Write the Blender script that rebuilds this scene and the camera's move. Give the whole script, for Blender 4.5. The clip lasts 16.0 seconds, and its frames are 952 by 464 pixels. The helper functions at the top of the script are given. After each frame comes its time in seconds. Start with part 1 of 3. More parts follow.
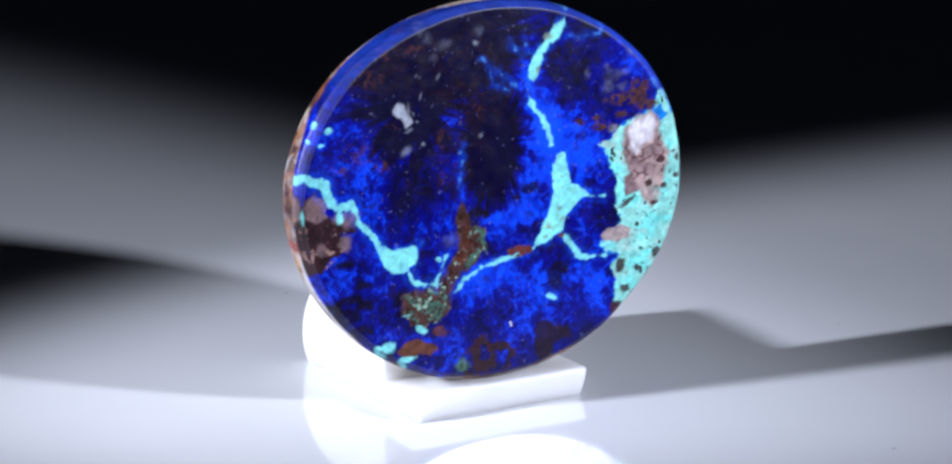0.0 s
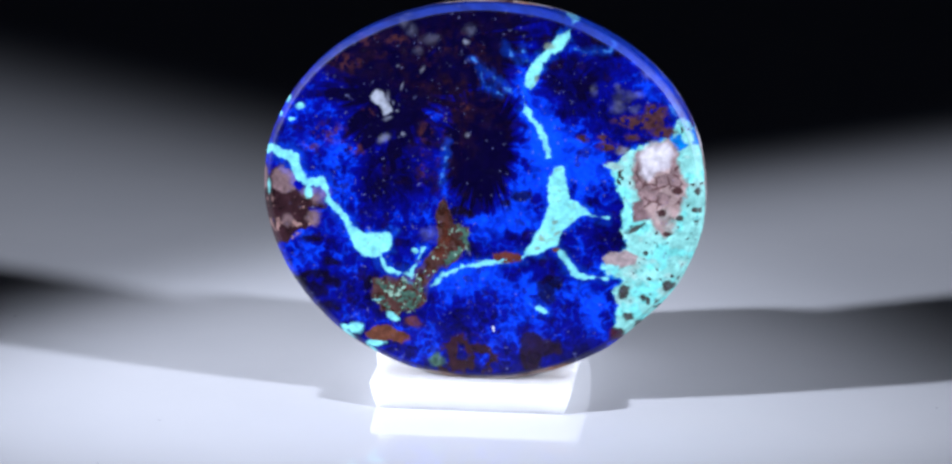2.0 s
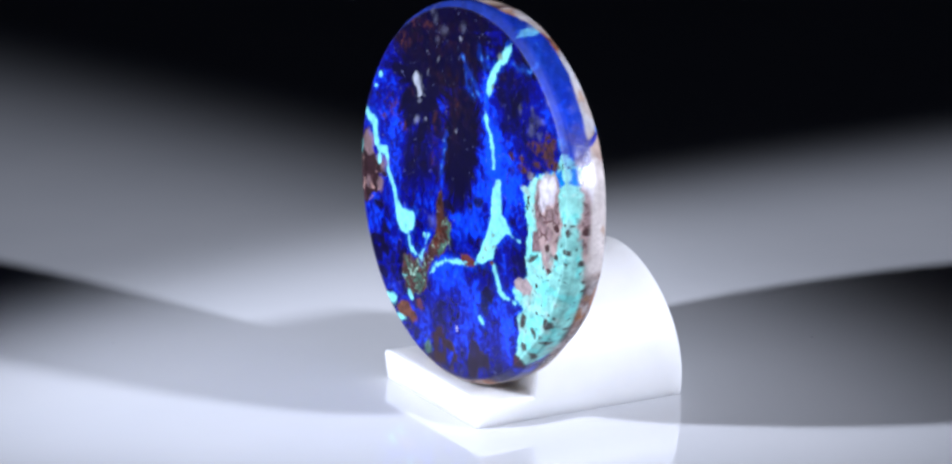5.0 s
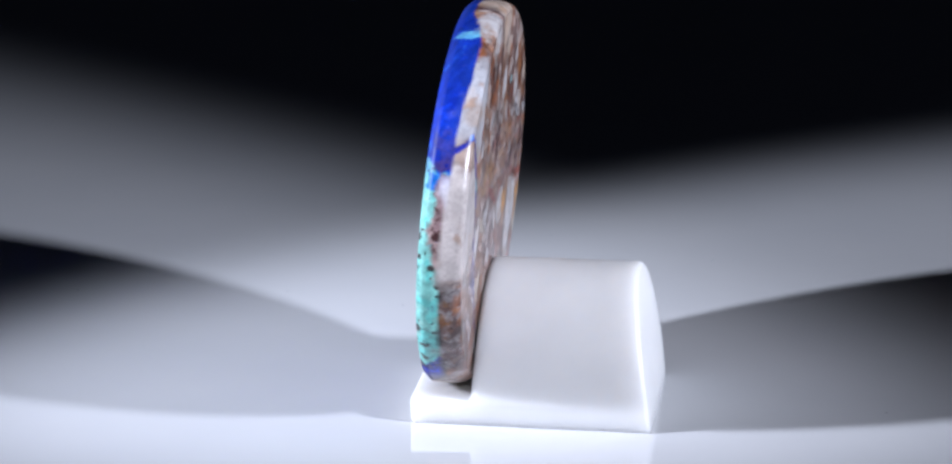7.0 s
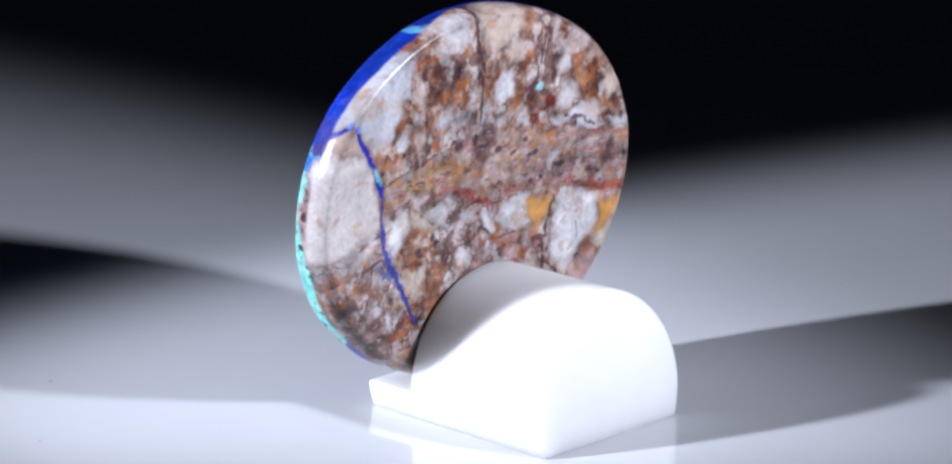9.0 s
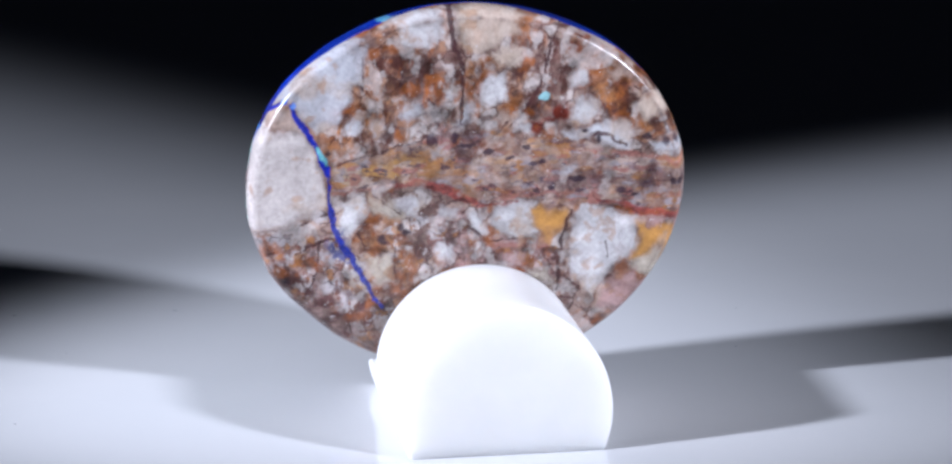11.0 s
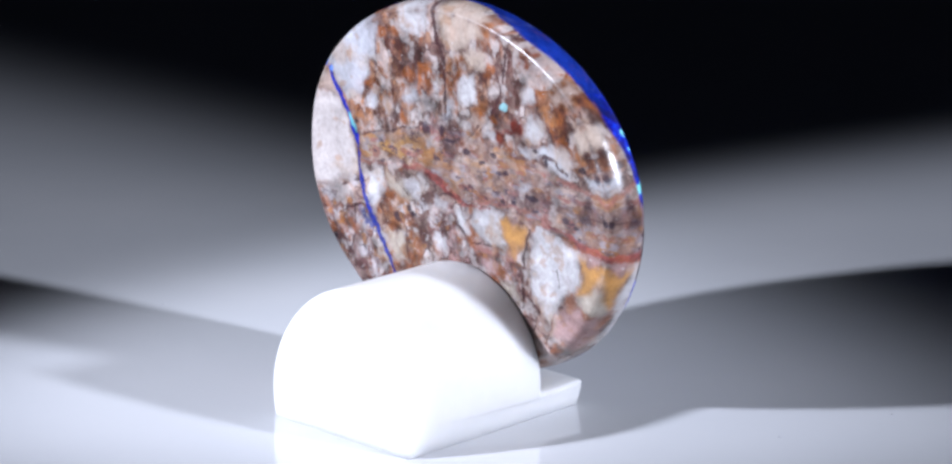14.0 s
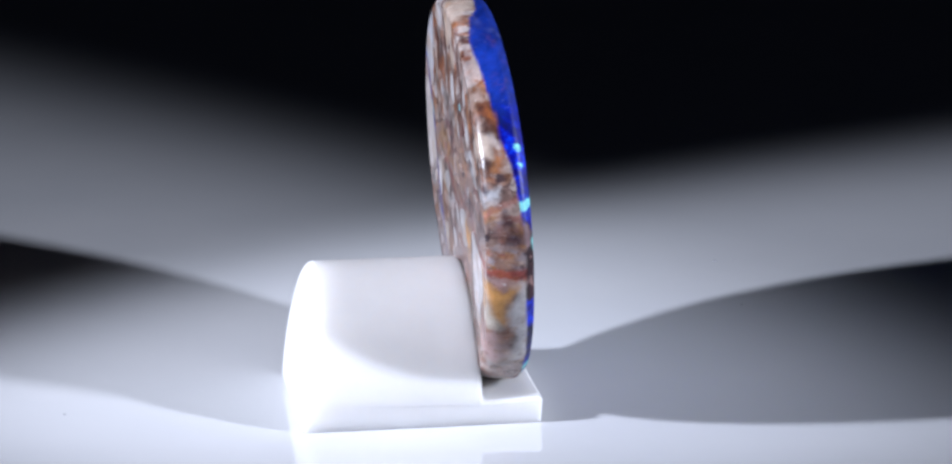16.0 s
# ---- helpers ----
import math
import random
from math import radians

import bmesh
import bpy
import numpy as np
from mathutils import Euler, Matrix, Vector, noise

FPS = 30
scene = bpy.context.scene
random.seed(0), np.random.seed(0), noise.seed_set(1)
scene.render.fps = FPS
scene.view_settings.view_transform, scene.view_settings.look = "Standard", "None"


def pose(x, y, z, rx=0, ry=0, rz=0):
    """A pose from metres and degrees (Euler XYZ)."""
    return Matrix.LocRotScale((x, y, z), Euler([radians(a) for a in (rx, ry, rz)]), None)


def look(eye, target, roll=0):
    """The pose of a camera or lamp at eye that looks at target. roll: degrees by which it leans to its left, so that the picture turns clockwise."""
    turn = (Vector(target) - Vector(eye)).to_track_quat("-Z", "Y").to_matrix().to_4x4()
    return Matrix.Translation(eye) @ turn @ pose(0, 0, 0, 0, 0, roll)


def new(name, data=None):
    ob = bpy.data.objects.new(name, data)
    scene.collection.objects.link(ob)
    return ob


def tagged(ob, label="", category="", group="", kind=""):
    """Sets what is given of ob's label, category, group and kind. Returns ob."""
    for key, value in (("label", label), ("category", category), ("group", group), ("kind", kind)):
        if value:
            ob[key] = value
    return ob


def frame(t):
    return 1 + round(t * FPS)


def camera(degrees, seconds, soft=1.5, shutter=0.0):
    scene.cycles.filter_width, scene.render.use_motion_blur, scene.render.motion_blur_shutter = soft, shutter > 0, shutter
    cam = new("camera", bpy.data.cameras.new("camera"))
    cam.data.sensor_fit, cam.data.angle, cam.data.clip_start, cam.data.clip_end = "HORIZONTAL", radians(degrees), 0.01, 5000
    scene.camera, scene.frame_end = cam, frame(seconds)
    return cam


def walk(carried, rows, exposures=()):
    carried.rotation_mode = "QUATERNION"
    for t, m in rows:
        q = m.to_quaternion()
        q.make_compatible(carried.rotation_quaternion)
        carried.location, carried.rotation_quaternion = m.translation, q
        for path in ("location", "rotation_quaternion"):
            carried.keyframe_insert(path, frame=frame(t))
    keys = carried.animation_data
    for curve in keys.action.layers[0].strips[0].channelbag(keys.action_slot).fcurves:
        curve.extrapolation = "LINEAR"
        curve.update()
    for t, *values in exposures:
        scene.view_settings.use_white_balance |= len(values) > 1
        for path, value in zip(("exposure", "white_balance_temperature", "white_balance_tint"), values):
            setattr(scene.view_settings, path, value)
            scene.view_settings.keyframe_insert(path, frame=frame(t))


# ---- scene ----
# Macro set: an oval slab of polished azurite on a white stand, turning on a glossy white plate
# between two small side lamps in a dark room. 1 mm = 0.001 m.
MM = 0.001

# ---- camera ----
cam = camera(15.28, 16.0, soft=2.6)
EYE = pose(0, -0.330, 0.1089, 90 - 15.63, 0, 0) @ pose(0, 0, 0, 0, 0, 0.32)
walk(cam, [(0.0, EYE), (16.0, EYE)])

# ---- light ----
world = bpy.data.worlds.new("dark_room")
scene.world = world
world.use_nodes = True
world.node_tree.nodes["Background"].inputs["Color"].default_value = (0.5, 0.6, 1.0, 1)
world.node_tree.nodes["Background"].inputs["Strength"].default_value = 0.011


def side_lamp(name, eye, target, half_angle, blend, radius, watts):
    """A small focused spotlight on an arm beside the plate, out of view."""
    data = bpy.data.lights.new(name, "SPOT")
    data.energy, data.color = watts, (0.89, 0.95, 1.14)
    data.spot_size, data.spot_blend = radians(2 * half_angle), blend
    data.shadow_soft_size = radius * MM
    ob = new(name, data)
    ob.matrix_world = look(tuple(c * MM for c in eye), tuple(c * MM for c in target))
    return ob


side_lamp("spotlight_left", (-250, -100, 125), (20, 18, 10), 11.05, 0.78, 8.0, 7.55)
side_lamp("spotlight_right", (250, -145, 134), (-76, 49, 10), 12.7, 1.0, 13.0, 7.7)
scene.view_settings.exposure = 0.0


# ---- node helpers ----
def material(name):
    mat = bpy.data.materials.new(name)
    mat.use_nodes = True
    tree = mat.node_tree
    return mat, tree, tree.nodes["Principled BSDF"]


def put(tree, kind, **values):
    node = tree.nodes.new(kind)
    for key, value in values.items():
        node.inputs[key.replace("_", " ")].default_value = value
    return node


def noise_node(tree, scale, detail=4.0, rough=0.55):
    at = tree.nodes.new("ShaderNodeTexCoord")
    node = put(tree, "ShaderNodeTexNoise", Scale=scale, Detail=detail, Roughness=rough)
    tree.links.new(at.outputs["Object"], node.inputs["Vector"])
    return node


def ramp(tree, source, stops):
    node = tree.nodes.new("ShaderNodeValToRGB")
    el = node.color_ramp.elements
    while len(el) < len(stops):
        el.new(0.5)
    for e, (pos, col) in zip(el, stops):
        e.position, e.color = pos, (*col, 1)
    tree.links.new(source, node.inputs["Fac"])
    return node.outputs["Color"]


def bump(tree, shader, height, strength, distance):
    node = put(tree, "ShaderNodeBump", Strength=strength, Distance=distance)
    tree.links.new(height, node.inputs["Height"])
    tree.links.new(node.outputs["Normal"], shader.inputs["Normal"])


# ---- materials ----
def plate_material():
    mat, tree, sh = material("white_acrylic")
    broad, fine = noise_node(tree, 35.0), noise_node(tree, 1500.0, 3.0)
    tree.links.new(ramp(tree, broad.outputs["Fac"], [(0.3, (0.59, 0.60, 0.62)), (0.7, (0.63, 0.635, 0.65))]), sh.inputs["Base Color"])
    tree.links.new(ramp(tree, broad.outputs["Fac"], [(0.3, (0.05,) * 3), (0.75, (0.09,) * 3)]), sh.inputs["Roughness"])
    sh.inputs["IOR"].default_value = 1.49
    bump(tree, sh, fine.outputs["Fac"], 0.02, 0.00002)
    return mat


def stand_material():
    mat, tree, sh = material("white_moulded_plastic")
    broad, fine = noise_node(tree, 220.0), noise_node(tree, 6000.0, 3.0)
    tree.links.new(ramp(tree, broad.outputs["Fac"], [(0.3, (0.655, 0.65, 0.645)), (0.7, (0.69, 0.685, 0.68))]), sh.inputs["Base Color"])
    sh.inputs["Roughness"].default_value = 0.42
    sh.inputs["Subsurface Weight"].default_value = 0.9
    sh.inputs["Subsurface Radius"].default_value = (1.0, 0.95, 0.9)
    sh.inputs["Subsurface Scale"].default_value = 6.0 * MM
    bump(tree, sh, fine.outputs["Fac"], 0.08, 0.00004)
    return mat


def cloth_material():
    mat, tree, sh = material("black_cloth")
    fine = noise_node(tree, 900.0)
    tree.links.new(ramp(tree, fine.outputs["Fac"], [(0.3, (0.006, 0.006, 0.007)), (0.7, (0.014, 0.014, 0.016))]), sh.inputs["Base Color"])
    sh.inputs["Roughness"].default_value = 0.95
    sh.inputs["Specular IOR Level"].default_value = 0.1
    bump(tree, sh, fine.outputs["Fac"], 0.3, 0.0004)
    return mat


def dust_material():
    mat, tree, sh = material("grey_dust")
    fine = noise_node(tree, 9000.0)
    tree.links.new(ramp(tree, fine.outputs["Fac"], [(0.3, (0.25, 0.25, 0.28)), (0.7, (0.4, 0.4, 0.43))]), sh.inputs["Base Color"])
    sh.inputs["Roughness"].default_value = 0.8
    return mat


def stone_material():
    """Mineral colours, with the upper rim's painted glow, are laid down per point of the slab; fine grain is added
    here.
    """
    mat, tree, sh = material("polished_azurite")
    hue = tree.nodes.new("ShaderNodeAttribute")
    hue.attribute_name = "mineral"
    grain = noise_node(tree, 2600.0, 6.0, 0.7)
    tone = ramp(tree, grain.outputs["Fac"], [(0.25, (0.80,) * 3), (0.5, (1.0,) * 3), (0.78, (1.16,) * 3)])
    mix = tree.nodes.new("ShaderNodeMix")
    mix.data_type, mix.blend_type = "RGBA", "MULTIPLY"
    mix.inputs["Factor"].default_value = 1.0
    tree.links.new(hue.outputs["Color"], mix.inputs["A"])
    tree.links.new(tone, mix.inputs["B"])
    tree.links.new(mix.outputs["Result"], sh.inputs["Base Color"])
    gloss = noise_node(tree, 500.0)
    worn = tree.nodes.new("ShaderNodeAttribute")
    worn.attribute_name = "matte"
    add = tree.nodes.new("ShaderNodeMath")
    tree.links.new(ramp(tree, gloss.outputs["Fac"], [(0.3, (0.18,) * 3), (0.7, (0.25,) * 3)]), add.inputs[0])
    tree.links.new(worn.outputs["Fac"], add.inputs[1])
    tree.links.new(add.outputs["Value"], sh.inputs["Roughness"])
    sh.inputs["IOR"].default_value = 1.6
    sh.inputs["Specular IOR Level"].default_value = 0.27
    waves = noise_node(tree, 620.0, 5.0, 0.6)
    bump(tree, sh, waves.outputs["Fac"], 0.5, 0.0001)
    return mat


PLATE, STAND, CLOTH, DUST, STONE = plate_material(), stand_material(), cloth_material(), dust_material(), stone_material()


def mesh_object(name, bm, mat, parent=None, smooth=False):
    data = bpy.data.meshes.new(name)
    bm.normal_update()
    bm.to_mesh(data)
    bm.free()
    data.materials.append(mat)
    if smooth:
        data.shade_smooth()
    ob = new(name, data)
    ob.parent = parent
    return ob


def box(bm, lo, hi):
    lo, hi = Vector(lo), Vector(hi)
    m = Matrix.LocRotScale((lo + hi) / 2, None, hi - lo)
    bmesh.ops.create_cube(bm, size=1, matrix=m)


# ---- the dark room ----
def room():
    # walls are unseen, added so that stray light bounces as off black
    for name, lo, hi, label in (
        ("ground", (-1.2, -1.2, -0.06), (1.2, 1.2, -0.022), "black cloth covered table top in darkness"),
        ("wall_north", (-1.2, 1.2, -0.06), (1.2, 1.23, 1.2), "plain black backdrop out of view, added to close the dark set"),
        ("wall_south", (-1.2, -1.23, -0.06), (1.2, -1.2, 1.2), "plain black wall out of view, added for dim bounced light"),
        ("wall_east", (1.2, -1.23, -0.06), (1.23, 1.23, 1.2), "plain black wall out of view, added for dim bounced light"),
        ("wall_west", (-1.23, -1.23, -0.06), (-1.2, 1.23, 1.2), "plain black wall out of view, added for dim bounced light"),
    ):
        bm = bmesh.new()
        box(bm, lo, hi)
        tagged(mesh_object(name, bm, CLOTH), label, name.split("_")[0], kind="structure")


room()


# ---- the turning plate ----
def turntable():
    """A round sheet of glossy white acrylic on a low dark drum; its top is at z = 0."""
    base = tagged(new("turntable"), "glossy white acrylic turntable plate with a few dust specks", "turntable")
    bm = bmesh.new()
    profile = [(0.0, 0.0), (298.5, 0.0), (299.5, -0.4), (300.0, -1.2), (300.0, -4.0), (0.0, -4.0)]
    count = 192
    rings = []
    for r, z in profile[1:-1]:
        rings.append([bm.verts.new((r * MM * math.cos(2 * math.pi * i / count), r * MM * math.sin(2 * math.pi * i / count), z * MM)) for i in range(count)])
    bm.faces.new(rings[0])
    bm.faces.new(list(reversed(rings[-1])))
    for a, b in zip(rings, rings[1:]):
        for i in range(count):
            bm.faces.new((a[i], b[i], b[(i + 1) % count], a[(i + 1) % count]))
    mesh_object("plate", bm, PLATE, base)
    bm = bmesh.new()
    bmesh.ops.create_cone(bm, cap_ends=True, segments=96, radius1=110 * MM, radius2=105 * MM, depth=18 * MM, matrix=Matrix.Translation((0, 0, -13 * MM)))
    mesh_object("drum", bm, CLOTH, base)
    for k in range(14):
        bm = bmesh.new()
        bmesh.ops.create_icosphere(bm, subdivisions=1, radius=random.uniform(0.09, 0.17) * MM)
        bmesh.ops.scale(bm, vec=(random.uniform(0.8, 1.8), 1, 0.35), verts=bm.verts)
        ring, way = random.uniform(24, 62) * MM, random.uniform(0, 2 * math.pi)
        speck = mesh_object("dust_speck", bm, DUST, base)
        speck.matrix_basis = pose(ring * math.cos(way), ring * math.sin(way), 0.03 * MM, 0, 0, 50 * k)
    return base


# ---- the stand ----
def display_stand():
    """A short lying cylinder with a flat foot and a step cut into its front that carries the slab."""
    radius, rise, step, front, back = 9.92, 4.15, 2.98, -5.0, 18.05
    low = -math.asin(rise / radius)
    at_step = math.asin((step - rise) / radius)
    turns = [low + (at_step - low) * k / 5 for k in range(5)]
    turns += [at_step + (math.pi - 2 * at_step) * k / 64 for k in range(65)]
    turns += [math.pi - a for a in reversed(turns[:5])]
    ring = [(radius * math.cos(a), rise + radius * math.sin(a)) for a in turns]
    lo, hi = 5, 69
    bm = bmesh.new()

    def vert(x, y, z):
        return bm.verts.new((x * MM, y * MM, z * MM))

    rear = [vert(1.016 * x, back - 0.150 * z + 0.1 * math.sin(math.pi * z / 14.1), z) for x, z in ring]
    notch = [vert(x, 0.62 + 0.066 * max(z, 0) if lo <= k <= hi else 0.62, z) for k, (x, z) in enumerate(ring)]
    for k in (lo, hi):
        notch[k].co.z = 2.78 * MM
    fore = {k: vert(*(ring[k][0], front, ring[k][1])) for k in range(len(ring)) if k <= lo or k >= hi}
    last = len(ring) - 1
    for k in range(last):
        bm.faces.new((notch[k], rear[k], rear[k + 1], notch[k + 1]))
        if k < lo or k >= hi:
            bm.faces.new((fore[k], notch[k], notch[k + 1], fore[k + 1]))
    bm.faces.new(list(reversed(rear)))
    bm.faces.new(notch[lo:hi + 1])
    bm.faces.new((fore[lo], fore[hi], notch[hi], notch[lo]))
    bm.faces.new([fore[k] for k in range(lo + 1)] + [fore[k] for k in range(hi, last + 1)])
    bm.faces.new((fore[0], fore[last], notch[last], notch[0]))
    bm.faces.new((notch[0], notch[last], rear[last], rear[0]))
    bmesh.ops.recalc_face_normals(bm, faces=bm.faces)
    bmesh.ops.transform(bm, matrix=pose(0.05 * MM, 0, -0.18 * MM, 0, 0, 2.9), verts=bm.verts)
    ob = mesh_object("display_stand", bm, STAND, smooth=True)
    soft = ob.modifiers.new("worn_edges", "BEVEL")
    soft.width, soft.segments, soft.limit_method, soft.angle_limit = 0.6 * MM, 4, "ANGLE", radians(35)
    soft.harden_normals = True
    return tagged(ob, "white moulded plastic display stand with rounded top and front ledge", "stand")


# ---- mineral pattern of the slab ----
# Both faces are mapped on the pixel grid of the camera's view, 0.058 mm a step, x to the viewer's right and y down.
GRID = 0.058


def lattice(x, y, seed):
    """Smooth value noise in 0..1 on a unit lattice."""
    xi, yi = np.floor(x).astype(np.int64), np.floor(y).astype(np.int64)
    fx, fy = x - xi, y - yi
    fx, fy = fx * fx * (3 - 2 * fx), fy * fy * (3 - 2 * fy)

    def corner(i, j):
        h = (i * 374761393 + j * 668265263 + seed * 974634511) & 0xFFFFFFFF
        h = ((h ^ (h >> 13)) * 1274126177) & 0xFFFFFFFF
        return ((h ^ (h >> 16)) & 0xFFFF) / 65535.0

    a, b = corner(xi, yi), corner(xi + 1, yi)
    c, d = corner(xi, yi + 1), corner(xi + 1, yi + 1)
    return (a + (b - a) * fx) * (1 - fy) + (c + (d - c) * fx) * fy


def fractal(x, y, size, seed, octaves=4, keep=0.55):
    total, weight, amp = 0.0, 0.0, 1.0
    for k in range(octaves):
        s = size / 2 ** k
        total = total + amp * lattice(x / s + 17.3 * k, y / s - 9.1 * k, seed + 31 * k)
        x, y = 0.8 * x - 0.6 * y, 0.6 * x + 0.8 * y
        weight += amp
        amp *= keep
    return total / weight


def cells_of(x, y, size, seed, jitter=0.9):
    """Broken fragments: a random value for each fragment, and the gap to the next one (0 on a crack)."""
    x, y = x / size, y / size
    xi, yi = np.floor(x).astype(np.int64), np.floor(y).astype(np.int64)
    first, second, value = np.full(len(x), 9.0), np.full(len(x), 9.0), np.zeros(len(x))

    def dice(i, j, k):
        h = (i * 374761393 + j * 668265263 + (seed + k) * 974634511) & 0xFFFFFFFF
        h = ((h ^ (h >> 13)) * 1274126177) & 0xFFFFFFFF
        return ((h ^ (h >> 16)) & 0xFFFF) / 65535.0

    for di in (-1, 0, 1):
        for dj in (-1, 0, 1):
            i, j = xi + di, yi + dj
            d = np.hypot(i + 0.5 + jitter * (dice(i, j, 1) - 0.5) - x, j + 0.5 + jitter * (dice(i, j, 2) - 0.5) - y)
            near = d < first
            second = np.where(near, first, np.minimum(second, d))
            value = np.where(near, dice(i, j, 3), value)
            first = np.where(near, d, first)
    return value, (second - first) * size


def ridges(x, y, size, seed, sharp=8.0):
    """Thin branching threads, 1 on a thread."""
    return (1 - np.abs(2 * fractal(x, y, size, seed, 3, 0.5) - 1)) ** sharp


def smooth(lo, hi, value):
    f = np.clip((value - lo) / (hi - lo), 0, 1)
    return f * f * (3 - 2 * f)


class Paint:
    """Colour over a set of points, laid down mineral by mineral."""

    def __init__(self, x, y, seed, warp=(2.5, 16.0)):
        amount, size = warp
        self.x0, self.y0, self.seed, self.fields = x, y, seed, {}
        self.x = x + amount * 3.2 * (fractal(x, y, size, seed, 4, 0.65) - 0.5)
        self.y = y + amount * 3.2 * (fractal(x, y, size, seed + 5, 4, 0.65) - 0.5)
        self.rgb, self.clean = np.zeros((len(x), 3)), np.zeros(len(x))

    def field(self, size, kind=0, stretch=1.0):
        """Noise about 0, kept for reuse; stretch draws it out sideways (above 1) or upright (below 1)."""
        key = (size, kind, stretch)
        if key not in self.fields:
            self.fields[key] = fractal(self.x0 / stretch + 300 * kind, self.y0 * stretch, size, self.seed + 7 * kind, 4, 0.5) - 0.5
        return self.fields[key]

    def fill(self, region, colour, vary=0.2, size=12):
        """region: points and their cover, or a cover for every point."""
        at, cover = region if isinstance(region, tuple) else (slice(None), region)
        tone = (1 + 2.4 * vary * self.field(size)[at])[:, None]
        cover = np.clip(cover, 0, 1)[:, None]
        self.rgb[at] = self.rgb[at] * (1 - cover) + cover * np.array(colour) * tone

    def near(self, x0, y0, x1, y1):
        return np.nonzero((self.x > x0) & (self.x < x1) & (self.y > y0) & (self.y < y1))[0]

    def patch(self, outline, edge=1.5, rough=3.0, grain=12, amount=1.0, shrink=0.0):
        """A fragment with a ragged outline, from the corners of its shape; shrink draws it in."""
        xs, ys = [p[0] for p in outline], [p[1] for p in outline]
        room = edge + rough + 2
        at = self.near(min(xs) - room, min(ys) - room, max(xs) + room, max(ys) + room)
        x, y = self.x[at], self.y[at]
        inside, best = np.zeros(len(at), bool), np.full(len(at), 1e3)
        for (ax, ay), (bx, by) in zip(outline, outline[1:] + outline[:1]):
            vx, vy = bx - ax, by - ay
            k = np.clip(((x - ax) * vx + (y - ay) * vy) / (vx * vx + vy * vy), 0, 1)
            best = np.minimum(best, np.hypot(x - ax - k * vx, y - ay - k * vy))
            if vy:
                inside ^= ((ay > y) != (by > y)) & (x < vx * (y - ay) / vy + ax)
        gap = np.where(inside, -best, best) + shrink + 2.5 * rough * self.field(grain, 1)[at]
        return at, amount * (1 - smooth(-edge, edge, gap))

    def blob(self, x, y, rx, ry, lean=0.0, edge=0.25, amount=1.0):
        reach = 1.5 * max(rx, ry) + 3
        at = self.near(x - reach, y - reach, x + reach, y + reach)
        c, s = math.cos(radians(lean)), math.sin(radians(lean))
        dx, dy = self.x[at] - x, self.y[at] - y
        d = np.hypot((c * dx + s * dy) / rx, (-s * dx + c * dy) / ry) + 0.9 * self.field(10, 1)[at]
        return at, amount * (1 - smooth(1 - edge, 1 + edge, d))

    def line(self, points, edge=1.3, amount=1.0, rough=2.5):
        """A band of changing half-width along a broken line of (x, y, half-width)."""
        xs, ys, room = [p[0] for p in points], [p[1] for p in points], max(p[2] for p in points) + edge + rough + 2
        at = self.near(min(xs) - room, min(ys) - room, max(xs) + room, max(ys) + room)
        x, y = self.x[at], self.y[at]
        best = np.full(len(at), 1e3)
        for (ax, ay, aw), (bx, by, bw) in zip(points, points[1:]):
            vx, vy = bx - ax, by - ay
            k = np.clip(((x - ax) * vx + (y - ay) * vy) / (vx * vx + vy * vy), 0, 1)
            best = np.minimum(best, np.hypot(x - ax - k * vx, y - ay - k * vy) - (aw + k * (bw - aw)))
        return at, amount * (1 - smooth(-edge, edge, best + 2 * rough * self.field(12, 2)[at]))

    def flecks(self, region, size, level, kind, soft=0.08, stretch=1.0):
        """The part of a region that lies under flecks of that size; a higher level leaves fewer."""
        at, cover = region
        return at, cover * smooth(level, level + soft, self.field(size, kind, stretch)[at])

    def everywhere(self, amount=1.0):
        return np.arange(len(self.x)), np.full(len(self.x), amount)


def seen(r, g, b):
    """Base colour of a mineral from the 8-bit colour that it has in white studio light."""
    return tuple(((c / 255) ** 2.2) / k for c, k in ((r, 1.36), (g, 1.36), (b, 1.44)))


DEEP, ROYAL, VIVID = (0.0014, 0.0005, 0.019), (0.0010, 0.0024, 0.20), (0.0016, 0.050, 0.76)
TEAL, MASS = seen(128, 222, 226), seen(138, 210, 206)
UMBER, RUST, GREEN = seen(52, 34, 40), seen(74, 51, 50), seen(66, 96, 86)
MAUVE, QUARTZ = seen(116, 94, 99), seen(190, 184, 196)


def crystals(p, x, y, rx, ry, rays, rough):
    """A radiating azurite nodule: distance from its heart in units of its size, with a spiky outline."""
    dx, dy = (p.x0 - x) / rx, (p.y0 - y) / ry
    d, a = np.hypot(dx, dy), np.arctan2(dy, dx)
    spikes = lattice(a * rays / 2 + 40, d * 1.5 + 7, int(x)) - 0.5 + 0.7 * (lattice(a * rays + 90, d * 3 + 3, int(y)) - 0.5)
    return d + rough * spikes + 0.25 * (fractal(p.x0, p.y0, 40, int(x + y)) - 0.5)


